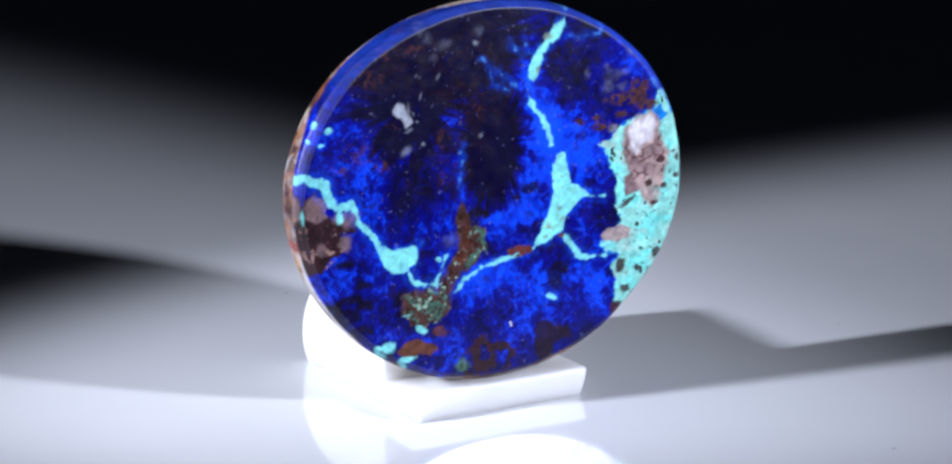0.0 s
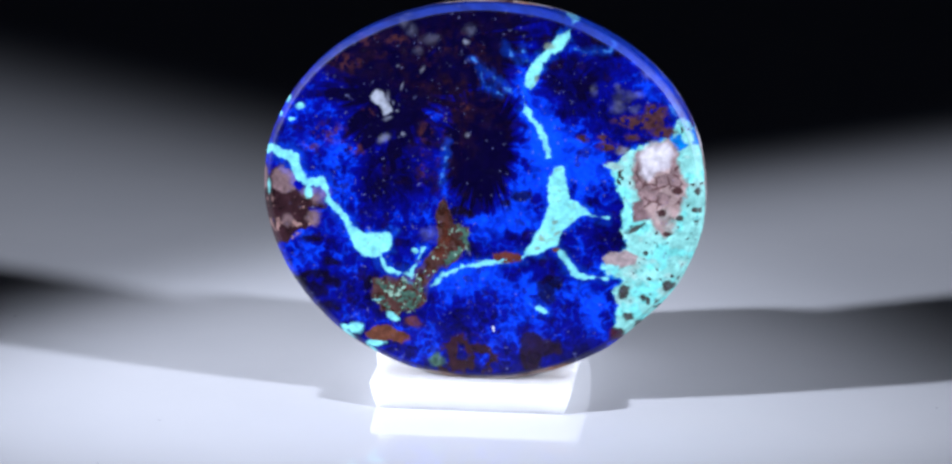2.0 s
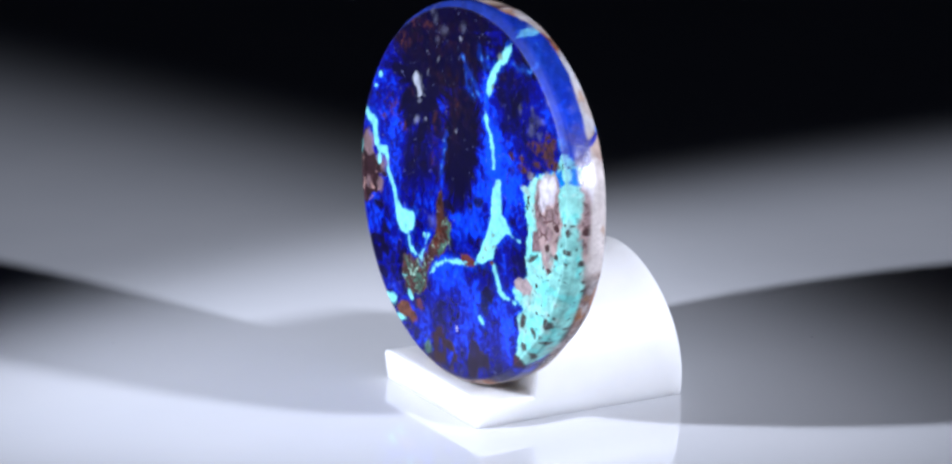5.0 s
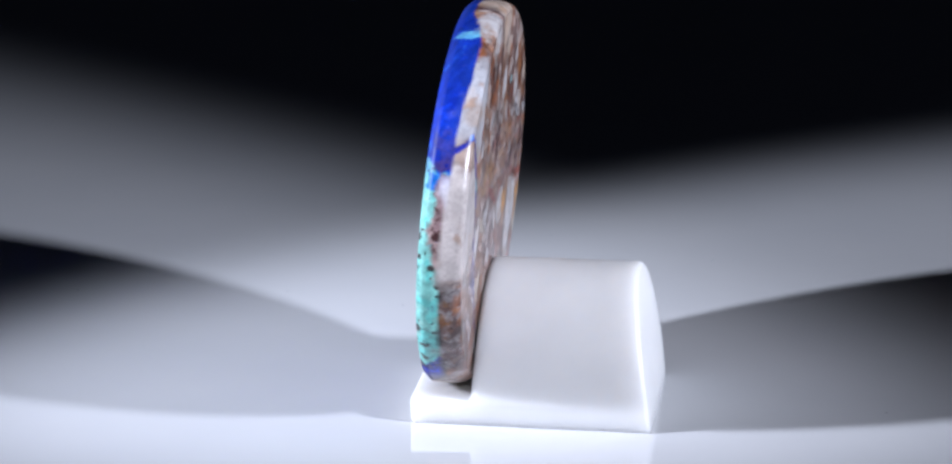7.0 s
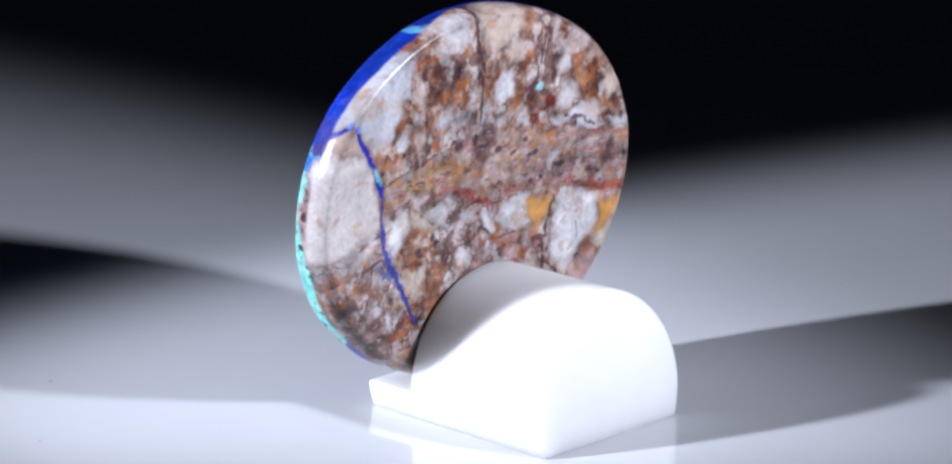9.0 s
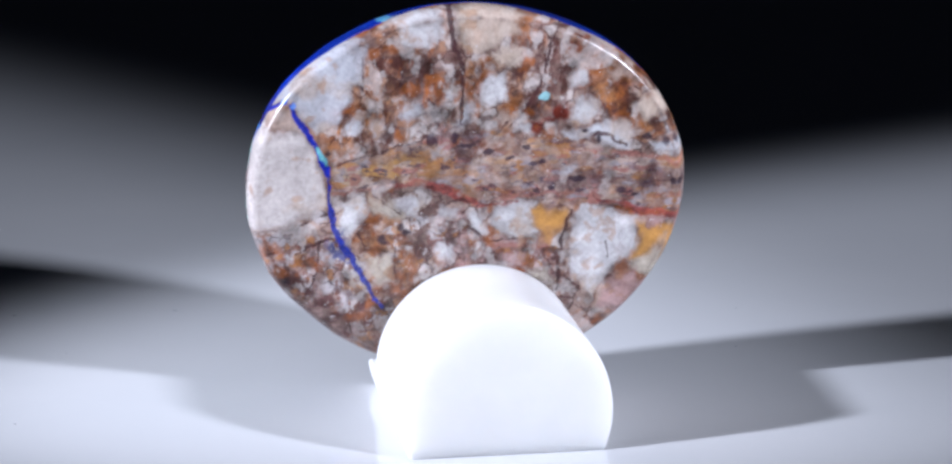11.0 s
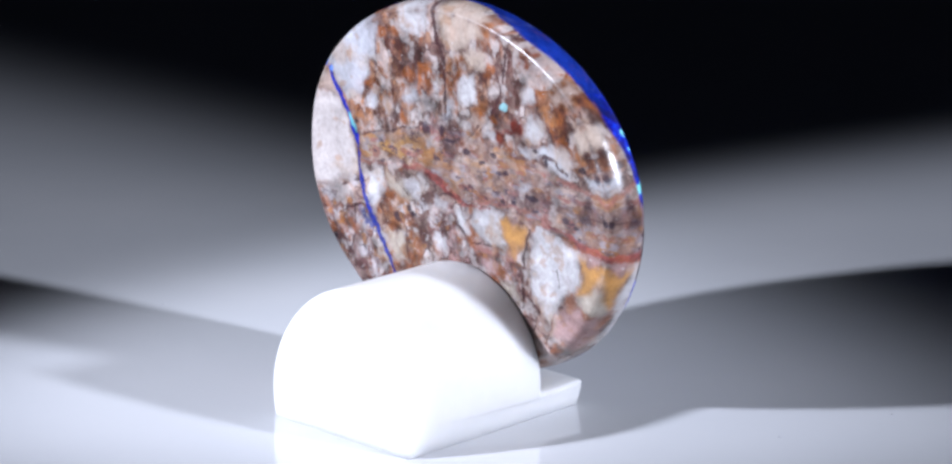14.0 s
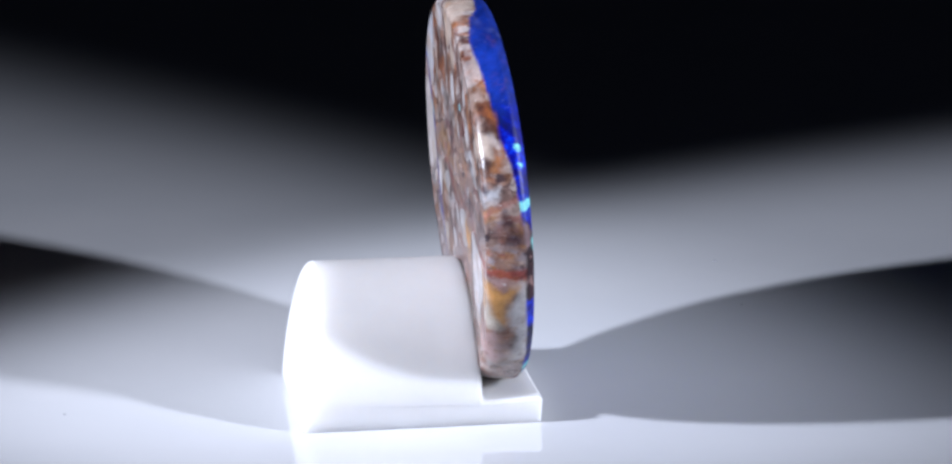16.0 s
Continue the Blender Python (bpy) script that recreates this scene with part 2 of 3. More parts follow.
def azurite_ground(p):
    """The blue itself: dark nodules, brighter seams between them, fine needles."""
    x, y = p.x0, p.y0
    glow = 0.33 + 0.80 * (fractal(x, y, 80, 3, 5, 0.5) - 0.5)
    for row in ((888, 235, 40, 80, 0.62), (845, 365, 60, 48, 0.42), (960, 255, 52, 40, 0.40), (780, 465, 85, 30, 0.44),
                (570, 310, 30, 80, 0.17), (545, 420, 70, 50, 0.22), (570, 525, 40, 26, 0.25), (520, 190, 50, 50, 0.06), (800, 545, 110, 60, 0.16), (960, 475, 70, 40, 0.26),
                (985, 310, 40, 45, 0.34), (985, 400, 42, 46, 0.28), (990, 520, 50, 36, 0.22), (690, 345, 40, 40, 0.18), (700, 570, 40, 45, 0.34), (1075, 125, 46, 46, 0.22),
                (868, 120, 18, 70, 0.34), (600, 470, 40, 60, 0.10), (760, 440, 60, 16, 0.3), (735, 280, 10, 60, 0.15)):
        dx, dy = (x - row[0]) / row[2], (y - row[1]) / row[3]
        glow = glow + 1.15 * row[4] * np.exp(-(dx * dx + dy * dy) * 0.9)
    nodules = ((655, 150, 120, 95, 15, 0.8), (640, 225, 80, 60, 17, 0.8), (800, 240, 72, 110, 26, 0.42), (940, 140, 48, 56, 17, 0.32), (700, 70, 210, 85, 15, 0.5),
               (770, 555, 65, 55, 17, 0.6), (620, 285, 60, 50, 18, 0.6), (1000, 375, 42, 40, 13, 0.5), (668, 412, 24, 20, 11, 0.3),
               (540, 480, 60, 50, 15, 0.6), (990, 320, 30, 30, 13, 0.5), (945, 510, 45, 40, 15, 0.6), (1000, 60, 50, 26, 13, 0.4), (955, 195, 40, 26, 14, 0.4), (985, 190, 26, 34, 12, 0.4))
    for row in nodules:
        d = crystals(p, *row)
        strength = 0.60 if row[3] > 100 else 0.44 if row[3] > 80 else 0.34 if row[3] == 56 else 0.10
        glow = glow - strength * (1 - smooth(0.55, 1.12, d)) + 0.06 * smooth(0.92, 1.05, d) * (1 - smooth(1.05, 1.4, d))
    # radiating needles round each nodule, fine threads, small dark islands
    lit = np.clip(glow * 1.5, 0.30, 1)
    needles = ridges(p.x, p.y, 34, 12, 12) * smooth(0.38, 0.6, fractal(x, y, 50, 21, 3))
    glow = glow + lit * (0.40 * needles + 0.34 * ridges(p.x, p.y, 15, 13, 9) - 0.11)
    shade, gap = cells_of(p.x, p.y, 22, 14)
    glow = glow - 0.24 * (shade > 0.72) * smooth(0, 8, gap) * lit + 0.75 * (fractal(x, y, 26, 8, 5, 0.58) - 0.5) * np.clip(0.35 + glow, 0.35, 1.0)
    glow = np.clip(glow, 0, 1)[:, None]
    return np.where(glow < 0.5, np.array(DEEP) + (np.array(ROYAL) - DEEP) * (glow * 2) ** 1.4, np.array(ROYAL) + (np.array(VIVID) - ROYAL) * (glow * 2 - 1))


def front_colours(x, y):
    p = Paint(x, y, 11)
    p.rgb = 0.84 * azurite_ground(p)
    # iron-stained ground that shows through the blue
    stain = p.patch([(520, 130), (560, 90), (640, 45), (760, 35), (850, 60), (840, 150), (760, 240), (735, 330), (700, 300), (700, 200), (640, 120), (560, 125)], 30, 14, 40, 0.5)
    p.fill(p.flecks(stain, 14, -0.06, 3, 0.28), seen(34, 20, 32), 0.6)
    p.fill(p.flecks((stain[0], 0.7 * stain[1]), 9, 0.08, 4, 0.26), seen(58, 32, 34), 0.5)
    for row in ((575, 108, 20, 13), (540, 100, 18, 8), (655, 68, 16, 9), (545, 225, 24, 14), (515, 245, 13, 9), (610, 70, 14, 9), (705, 215, 10, 14), (590, 250, 14, 7), (770, 173, 9, 6), (700, 275, 8, 22), (610, 188, 10, 7)):
        p.fill(p.flecks(p.blob(*row, edge=0.7, amount=0.7), 8, -0.10, 5, 0.26), seen(80, 46, 46), 0.5, 8)
    p.fill(p.flecks(p.everywhere(0.55), 20, 0.16, 6, 0.10), seen(26, 16, 40), 0.4)
    for row in ((910, 470, 15, 24), (925, 458, 10, 12), (525, 487, 17, 14), (550, 472, 18, 8), (525, 458, 20, 8), (548, 438, 15, 7), (500, 475, 12, 16), (548, 510, 18, 9), (865, 318, 17, 9), (840, 330, 9, 6), (610, 470, 9, 14), (760, 345, 16, 9), (512, 400, 18, 7), (775, 350, 12, 6)):
        p.fill(p.blob(*row, edge=0.4, amount=0.85), seen(20, 14, 24), 0.4)
    p.fill(p.patch([(872, 545), (890, 542), (908, 555), (935, 558), (938, 572), (905, 585), (898, 603), (878, 606), (866, 590)], 3, 5, 12, 0.9), seen(36, 24, 36), 0.5)
    p.fill(p.flecks(p.patch([(725, 590), (745, 560), (790, 545), (835, 580), (835, 605), (800, 618), (735, 616)], 5, 7, 14, 0.95), 14, -0.10, 7, 0.12), seen(50, 30, 34), 0.5)
    p.fill(p.blob(728, 596, 13, 11, 0, 0.4), GREEN, 0.5, 6)
    # brown pocket at one end, with mauve and grey grains
    p.fill(p.patch([(440, 300), (462, 276), (486, 288), (496, 312), (520, 312), (546, 330), (536, 350), (508, 345), (522, 378), (498, 388), (480, 394), (476, 412), (458, 404), (446, 362), (438, 326)], 2, 4), UMBER, 0.5, 14)
    p.fill(p.patch([(446, 300), (464, 280), (484, 290), (492, 316), (470, 326), (450, 322)], 3, 4), MAUVE, 0.4, 8)
    for row in ((518, 366, 10, 12), (528, 326, 16, 14), (505, 325, 9, 8), (476, 372, 8, 10)):
        p.fill(p.blob(*row, edge=0.5, amount=0.85), MAUVE, 0.5, 8)
    p.fill(p.flecks(p.patch([(448, 330), (500, 330), (515, 380), (470, 408), (450, 380)], 4, 3), 9, 0.12, 3), seen(140, 110, 108), 0.3)
    # the rusty knot in the middle, with green crusts
    knot = [(733, 318), (744, 345), (756, 366), (780, 374), (779, 402), (762, 432), (730, 446), (713, 472), (704, 502), (688, 512), (660, 524), (634, 520), (618, 492), (622, 466), (642, 458), (668, 460), (690, 452), (706, 430), (721, 408), (729, 388), (722, 358), (728, 335)]
    p.fill(p.patch(knot, 2, 5), RUST, 0.6, 10)
    p.fill(p.flecks(p.patch(knot, 3, 5), 10, 0.04, 3, 0.10), seen(52, 32, 28), 0.5)
    p.fill(p.flecks(p.patch([(630, 462), (690, 458), (708, 480), (688, 512), (640, 520), (622, 490)], 4, 4), 9, 0.00, 4, 0.10), GREEN, 0.5, 6)
    p.fill(p.flecks(p.patch([(755, 368), (782, 376), (778, 410), (745, 438), (740, 425), (765, 395)], 4, 4), 8, 0.00, 5, 0.10), GREEN, 0.5, 6)
    p.fill(p.flecks(p.patch(knot, 3, 6), 7, 0.17, 6, 0.05), seen(130, 165, 150), 0.3)
    p.fill(p.patch([(738, 350), (748, 380), (745, 410), (725, 430), (722, 410), (736, 385)], 5, 4, 12, 0.8), seen(84, 46, 38), 0.4)
    p.fill(p.patch([(604, 556), (628, 540), (650, 541), (662, 552), (682, 556), (672, 570), (645, 566), (620, 568)], 2, 4), seen(98, 60, 48), 0.5, 9)
    for row in ((688, 535, 13, 9), (672, 560, 10, 8)):
        p.fill(p.blob(*row, edge=0.4, amount=0.8), seen(92, 52, 42), 0.5)
    # chrysocolla mass along one side
    mass = [(1003, 262), (1032, 250), (1046, 235), (1080, 222), (1108, 214), (1124, 176), (1142, 195), (1175, 260), (1180, 330), (1165, 400), (1140, 440), (1112, 480), (1072, 520), (1040, 545), (1023, 525), (1030, 494), (1020, 470), (1036, 452), (1012, 442), (1000, 430), (1030, 402), (1046, 394), (1030, 368), (1042, 340), (1030, 312), (1021, 284)]
    p.fill(p.patch(mass, 5, 5, 14, 0.8), (0.004, 0.20, 0.62), 0.2)
    p.fill(p.patch(mass, 1.5, 5, 10), MASS, 0.25, 22)
    body = p.patch(mass, 4, 5, 10)
    p.fill(p.flecks(body, 20, 0.02, 3, 0.14), seen(118, 216, 214), 0.2)
    p.fill(p.flecks((body[0], 0.6 * body[1]), 22, 0.08, 4, 0.2), seen(172, 196, 192), 0.2)
    p.fill(p.flecks((body[0], 0.6 * body[1]), 9, 0.17, 5, 0.10), seen(84, 136, 138), 0.3)
    p.fill(p.flecks(body, 9, 0.22, 6, 0.04), UMBER, 0.4)
    p.fill(p.patch([(1108, 214), (1122, 206), (1138, 224), (1122, 236), (1112, 228)], 3, 4), seen(8, 110, 200), 0.5)
    p.fill(p.patch([(1035, 330), (1060, 318), (1082, 330), (1075, 352), (1050, 350)], 3, 5), MAUVE, 0.6, 8)
    p.fill(p.patch([(1050, 240), (1076, 224), (1106, 216), (1122, 238), (1127, 268), (1138, 290), (1126, 332), (1114, 352), (1102, 378), (1086, 368), (1072, 332), (1058, 312), (1044, 280)], 5, 6), seen(142, 118, 122), 0.6, 10)
    shade, gap = cells_of(p.x, p.y, 17, 65)
    pocket = p.patch([(1050, 260), (1125, 250), (1135, 300), (1112, 370), (1088, 365), (1055, 305)], 6, 4)
    p.fill((pocket[0], 0.7 * pocket[1] * (shade[pocket[0]] > 0.5)), seen(176, 152, 152), 0.3)
    p.fill((pocket[0], 0.8 * pocket[1] * (1 - smooth(0.4, 4.4, gap[pocket[0]])) * smooth(-0.08, 0.1, p.field(16, 4)[pocket[0]])), seen(74, 44, 46), 0.4)
    p.fill(p.patch([(1056, 246), (1078, 226), (1104, 222), (1114, 240), (1104, 262), (1086, 270), (1076, 286), (1062, 272)], 5, 5), QUARTZ, 0.2, 14)
    for row in ((1076, 248, 14, 18), (1096, 240, 13, 12)):
        p.fill(p.blob(*row, edge=0.6, amount=0.8), seen(216, 212, 222), 0.1)
    for row in ((1030, 236, 9, 6), (1018, 262, 13, 6), (1098, 342, 13, 10), (1110, 360, 12, 9)):
        p.fill(p.blob(*row, edge=0.6, amount=0.5), seen(160, 164, 162), 0.3)
    # rusty and milky flecks above the mass
    for row in ((1075, 183, 24, 10), (1062, 193, 34, 8), (1083, 168, 18, 8), (1010, 232, 20, 8), (1095, 205, 22, 9), (1035, 187, 20, 6), (965, 218, 9, 5), (1045, 215, 12, 7), (998, 218, 10, 5)):
        p.fill(p.flecks(p.blob(*row, edge=0.45), 8, -0.14, 3, 0.12), seen(72, 46, 52), 0.6, 8)
    for row in ((1030, 148, 13, 8), (1052, 145, 8, 5), (1020, 165, 10, 9), (1048, 168, 7, 5), (1018, 132, 4, 5), (980, 140, 5, 8), (1067, 112, 7, 7), (715, 385, 13, 9), (710, 66, 13, 7), (680, 50, 8, 8), (775, 48, 9, 7), (668, 40, 6, 6), (690, 85, 7, 6)):
        p.fill(p.blob(*row, edge=0.9, amount=0.22), seen(124, 128, 156), 0.7, 8)
    # pale grain and brown knots in and beside the mass
    p.fill(p.patch([(1002, 414), (1014, 404), (1040, 400), (1058, 408), (1052, 422), (1030, 432), (1008, 430)], 2, 2), seen(156, 140, 144), 0.4, 9)
    for row in ((1108, 457, 10, 9), (1038, 470, 9, 12), (1092, 487, 5, 8), (1076, 482, 4, 6), (1030, 538, 14, 10), (1046, 510, 10, 7), (1156, 300, 7, 8), (1150, 329, 5, 5), (1052, 364, 18, 5, -25), (1040, 338, 7, 12, 20),
                (1120, 300, 8, 6), (1095, 338, 9, 6), (1106, 372, 7, 5), (1072, 404, 5, 4), (1080, 446, 4, 3), (1068, 478, 5, 6), (1125, 345, 8, 5)):
        p.fill(p.blob(*row, amount=0.92), seen(58, 30, 34), 0.4)
    # chrysocolla veins, each in a halo of azure
    veins = ([(938, 44), (936, 60), (926, 76), (907, 88), (896, 101), (892, 114), (883, 133), (873, 143), (867, 131), (872, 110), (880, 96), (900, 80), (914, 60), (928, 52)],
             [(917, 268), (930, 265), (937, 286), (942, 318), (956, 324), (973, 338), (960, 351), (946, 360), (935, 372), (926, 396), (906, 405), (890, 412), (867, 419), (878, 400), (892, 378), (905, 350), (912, 330), (908, 300)],
             [(566, 362), (584, 378), (606, 389), (626, 391), (646, 386), (651, 400), (645, 416), (624, 426), (600, 425), (588, 408), (576, 388)])
    for outline in veins:
        p.fill(p.patch(outline, 10, 10, 12, 0.40), (0.003, 0.10, 0.80), 0.3)
        p.fill(p.patch(outline, 2.0, 2.6, 12), TEAL, 0.18, 22)
        p.fill(p.flecks(p.patch(outline, 3, 2.0), 9, 0.08, 3, 0.08), seen(128, 206, 196), 0.2)
    wide_bands = ([(864, 152, 1), (868, 168, 3), (876, 188, 3), (890, 202, 4), (901, 224, 5), (908, 250, 2)],
             [(925, 400, 3), (936, 414, 5), (948, 432, 6), (960, 446, 5), (975, 447, 2), (1010, 446, 1)],
             [(870, 417, 3), (835, 425, 3), (800, 432, 3), (770, 439, 2), (738, 453, 3), (716, 474, 2)],
             [(440, 238, 9), (456, 256, 9), (482, 268, 12), (494, 292, 10), (506, 308, 9), (532, 304, 8), (541, 324, 5), (546, 338, 7), (562, 352, 7), (578, 374, 6)])
    thin_bands = ([(632, 425, 4), (640, 446, 3), (657, 452, 3), (682, 453, 4), (692, 436, 3), (703, 410, 2)],
             [(968, 343, 3), (990, 346, 1), (1010, 349, 0.5)], [(880, 492, 1), (890, 500, 2), (905, 507, 3), (912, 512, 1)])
    for row in wide_bands + thin_bands:
        p.fill(p.line([(a, b, w * 1.3 + 4) for a, b, w in row], 9.0, 0.25, 9), (0.003, 0.08, 0.78), 0.4)
        p.fill(p.line([(a, b, 0.8 * w) for a, b, w in row], 2.0, 0.9, 6.0), TEAL, 0.22, 12)
    threads = ([(832, 70, 2), (842, 84, 2), (856, 100, 1)], [(862, 72, 1), (868, 92, 2), (876, 98, 1)], [(743, 232, 2), (738, 260, 3), (733, 300, 2)], [(944, 74, 1), (970, 80, 2), (1004, 76, 1), (1014, 64, 2)],
               [(1100, 150, 3), (1116, 172, 4), (1128, 186, 4)], [(780, 95, 1), (810, 120, 2), (850, 150, 1)], [(658, 380, 1), (648, 395, 2)], [(790, 110, 1), (800, 140, 2), (830, 152, 1)])
    for row in threads:
        p.fill(p.line([(a, b, w + 3) for a, b, w in row], 7.0, 0.22, 7), (0.003, 0.07, 0.70), 0.3)
        p.fill(p.flecks(p.line(row, 2.0, 0.5, 5), 9, -0.04, 4, 0.2), seen(70, 140, 226), 0.4)
    for row in ((510, 322, 7, 11), (440, 318, 6, 12), (494, 182, 8, 5, -30), (592, 549, 12, 9), (626, 571, 17, 5), (566, 547, 12, 4), (690, 414, 6, 4), (652, 524, 11, 5, 30), (628, 498, 9, 2), (480, 205, 5, 4), (1015, 430, 15, 5), (1040, 345, 8, 22)):
        p.fill(p.blob(*row, edge=0.4, amount=0.9), TEAL, 0.35, 8)
    p.fill(p.blob(493, 311, 7, 7), ROYAL)
    for row in ((905, 72, 7, 7), (886, 123, 4, 6), (921, 358, 5, 3, -40), (900, 386, 4, 5), (893, 402, 6, 3), (925, 377, 8, 3, -40)):
        p.fill(p.blob(*row, edge=0.5, amount=0.75), seen(118, 132, 118), 0.3)
    p.fill(p.flecks(p.patch([(820, 414), (842, 410), (868, 414), (866, 424), (840, 428), (822, 424)], 2, 3), 8, -0.12, 3, 0.1), seen(96, 52, 48), 0.4)
    p.fill(p.blob(924, 404, 6, 4, -30), seen(96, 60, 50))
    # the milky inclusion, tiny pale dots and dashes
    p.fill(p.patch([(612, 160), (620, 153), (632, 152), (638, 162), (640, 174), (646, 184), (636, 188), (628, 178), (614, 170)], 2.5, 3), seen(158, 164, 182), 0.3, 10)
    for row in ((641, 163, 3, 8), (648, 172, 2, 4), (640, 196, 6, 3, -20), (664, 144, 2, 6, 20), (634, 230, 9, 5, -30), (668, 222, 3, 3), (698, 116, 2, 6, 20), (658, 110, 3, 2), (772, 220, 4, 3, -20), (770, 68, 4, 4), (655, 185, 3, 2)):
        p.fill(p.blob(*row, edge=0.8, amount=0.36), seen(160, 166, 190), 0.4)
    p.fill(p.flecks(p.everywhere(0.4), 6, 0.27, 8, 0.06), seen(110, 116, 165), 0.1)
    p.fill(p.line([(821, 535, 1.6), (823, 543, 1.6)], 1, 1, 0), seen(215, 220, 235), 0.1)
    return p.rgb * (1 + 0.7 * p.field(8, 9) + 0.4 * p.field(20, 9))[:, None]


def back_colours(x, y):
    p = Paint(x, y, 47, (3.2, 18.0))
    milk, pearl, cream, tan = seen(208, 205, 210), seen(214, 204, 204), seen(212, 192, 180), seen(174, 148, 140)
    brown, dark, ochre, amber = seen(118, 88, 84), seen(76, 52, 56), seen(178, 116, 72), seen(204, 148, 86)
    rose, red, plum = seen(184, 146, 146), seen(156, 78, 74), seen(84, 72, 86)
    # ground of small fragments
    shade, gap = cells_of(p.x + 14 * p.field(40, 20), p.y + 14 * p.field(40, 21), 27, 6)
    p.fill(p.everywhere(), tan, 0.45, 24)
    p.fill(0.7 * (shade > 0.66) * smooth(0, 7, gap), pearl, 0.25, 12)
    p.fill(0.6 * (shade < 0.22) * smooth(0, 7, gap), brown, 0.4, 12)
    p.fill(0.5 * (np.abs(shade - 0.42) < 0.09) * smooth(0, 7, gap), ochre, 0.4, 12)
    p.fill(p.flecks(p.everywhere(0.5), 30, 0.06, 3, 0.2, 0.75), brown, 0.4)

    def lay(outlines, colour, edge=3.0, rough=4.0, amount=0.92, vary=0.22, size=16):
        """Fragments with a brown rind, whose colour fades unevenly into the ground."""
        for outline in outlines:
            rind = p.patch(outline, edge + 6, rough + 9, 16, 0.6)
            p.fill(p.flecks(rind, 20, -0.08, 12, 0.25), seen(96, 62, 58), 0.5)
            at, cover = p.patch(outline, edge * 1.3 + 3, rough * 1.2 + 2, 16, amount)
            pale = max(colour) > 0.36
            if pale:
                p.fill((at, cover * np.clip(0.85 + 1.0 * p.field(26, 13)[at], 0.5, 1)), tuple(0.84 * c for c in colour), vary, size)
                p.fill(p.patch(outline, 9, rough + 5, 20, 0.9, 8), tuple(1.10 * c for c in colour), 0.12, size)
            else:
                p.fill((at, cover * np.clip(0.80 + 2.0 * p.field(20, 13)[at], 0.2, 1)), colour, vary + 0.2, 10)
            p.clean[at] = np.where(pale, np.maximum(p.clean[at], cover), p.clean[at] * (1 - cover))

    # upper part: upright orange-stained fragments
    lay([[(572, 120), (592, 128), (606, 70), (650, 42), (650, 120), (642, 180), (604, 204), (570, 240), (530, 236), (516, 204), (545, 188), (562, 168)]], ochre, 5, 7, 0.8, 0.5)
    lay([[(600, 60), (640, 60), (690, 72), (740, 58), (757, 95), (748, 150), (722, 118), (706, 140), (720, 170), (745, 205), (700, 200), (704, 160), (664, 150), (636, 110), (608, 100)],
         [(870, 84), (905, 52), (938, 62), (930, 110), (906, 150), (886, 130), (876, 104)], [(862, 160), (880, 150), (906, 160), (902, 186), (866, 182)]], brown, 4, 7, 0.85, 0.5, 12)
    lay([[(758, 82), (802, 74), (802, 112), (780, 126), (764, 114)], [(830, 112), (852, 96), (858, 140), (846, 172), (824, 166)], [(972, 84), (1002, 90), (1040, 126), (1052, 162), (1040, 186), (1010, 186), (1000, 160), (978, 150), (974, 118)],
         [(1052, 196), (1086, 194), (1098, 218), (1072, 216), (1050, 230)], [(704, 108), (734, 104), (738, 122), (712, 132)], [(612, 40), (646, 26), (650, 50), (622, 58)]], ochre, 4, 6, 0.85, 0.4, 10)
    lay([[(930, 58), (960, 64), (988, 76), (966, 86), (936, 80)], [(1016, 124), (1040, 132), (1036, 150), (1012, 142)], [(850, 92), (866, 84), (872, 104), (856, 112)]], seen(158, 90, 72), 4, 5, 0.8, 0.4, 10)
    lay([[(745, 14), (802, 8), (842, 24), (852, 46), (828, 52), (806, 66), (788, 76), (762, 70), (748, 42)], [(804, 70), (842, 58), (862, 66), (850, 96), (816, 96)], [(1046, 146), (1062, 148), (1092, 166), (1086, 190), (1062, 193), (1048, 176)]], cream, 4, 4)
    lay([[(470, 96), (512, 72), (560, 58), (598, 56), (600, 82), (588, 112), (574, 122), (570, 150), (562, 166), (554, 182), (530, 192), (514, 198), (498, 186), (480, 160), (470, 140), (488, 122)]], seen(188, 188, 198), 2, 3)
    lay([[(648, 46), (655, 22), (680, 12), (716, 10), (725, 26), (722, 46), (702, 58), (680, 63), (660, 56)], [(780, 132), (800, 104), (826, 110), (826, 150), (800, 166), (778, 156)], [(932, 168), (956, 150), (976, 154), (987, 175), (970, 190), (945, 202), (930, 190)],
         [(852, 190), (870, 194), (868, 206), (848, 208), (838, 200)], [(936, 110), (960, 100), (966, 126), (940, 132)], [(720, 132), (742, 120), (752, 132), (746, 150), (728, 152)]], milk, 3, 4)
    lay([[(920, 206), (960, 206), (1000, 190), (1036, 195), (1042, 226), (1030, 240), (990, 236), (975, 214), (944, 226), (926, 216)], [(1064, 226), (1102, 230), (1112, 246), (1078, 246)], [(1084, 158), (1104, 164), (1128, 226), (1132, 262), (1116, 256), (1106, 226), (1092, 202)],
         [(568, 172), (588, 166), (592, 200), (574, 210), (556, 204)], [(606, 178), (626, 172), (630, 196), (612, 204)], [(656, 158), (686, 150), (692, 172), (664, 186), (652, 176)], [(752, 156), (766, 158), (768, 186), (750, 190)]], seen(198, 198, 206), 3, 4)
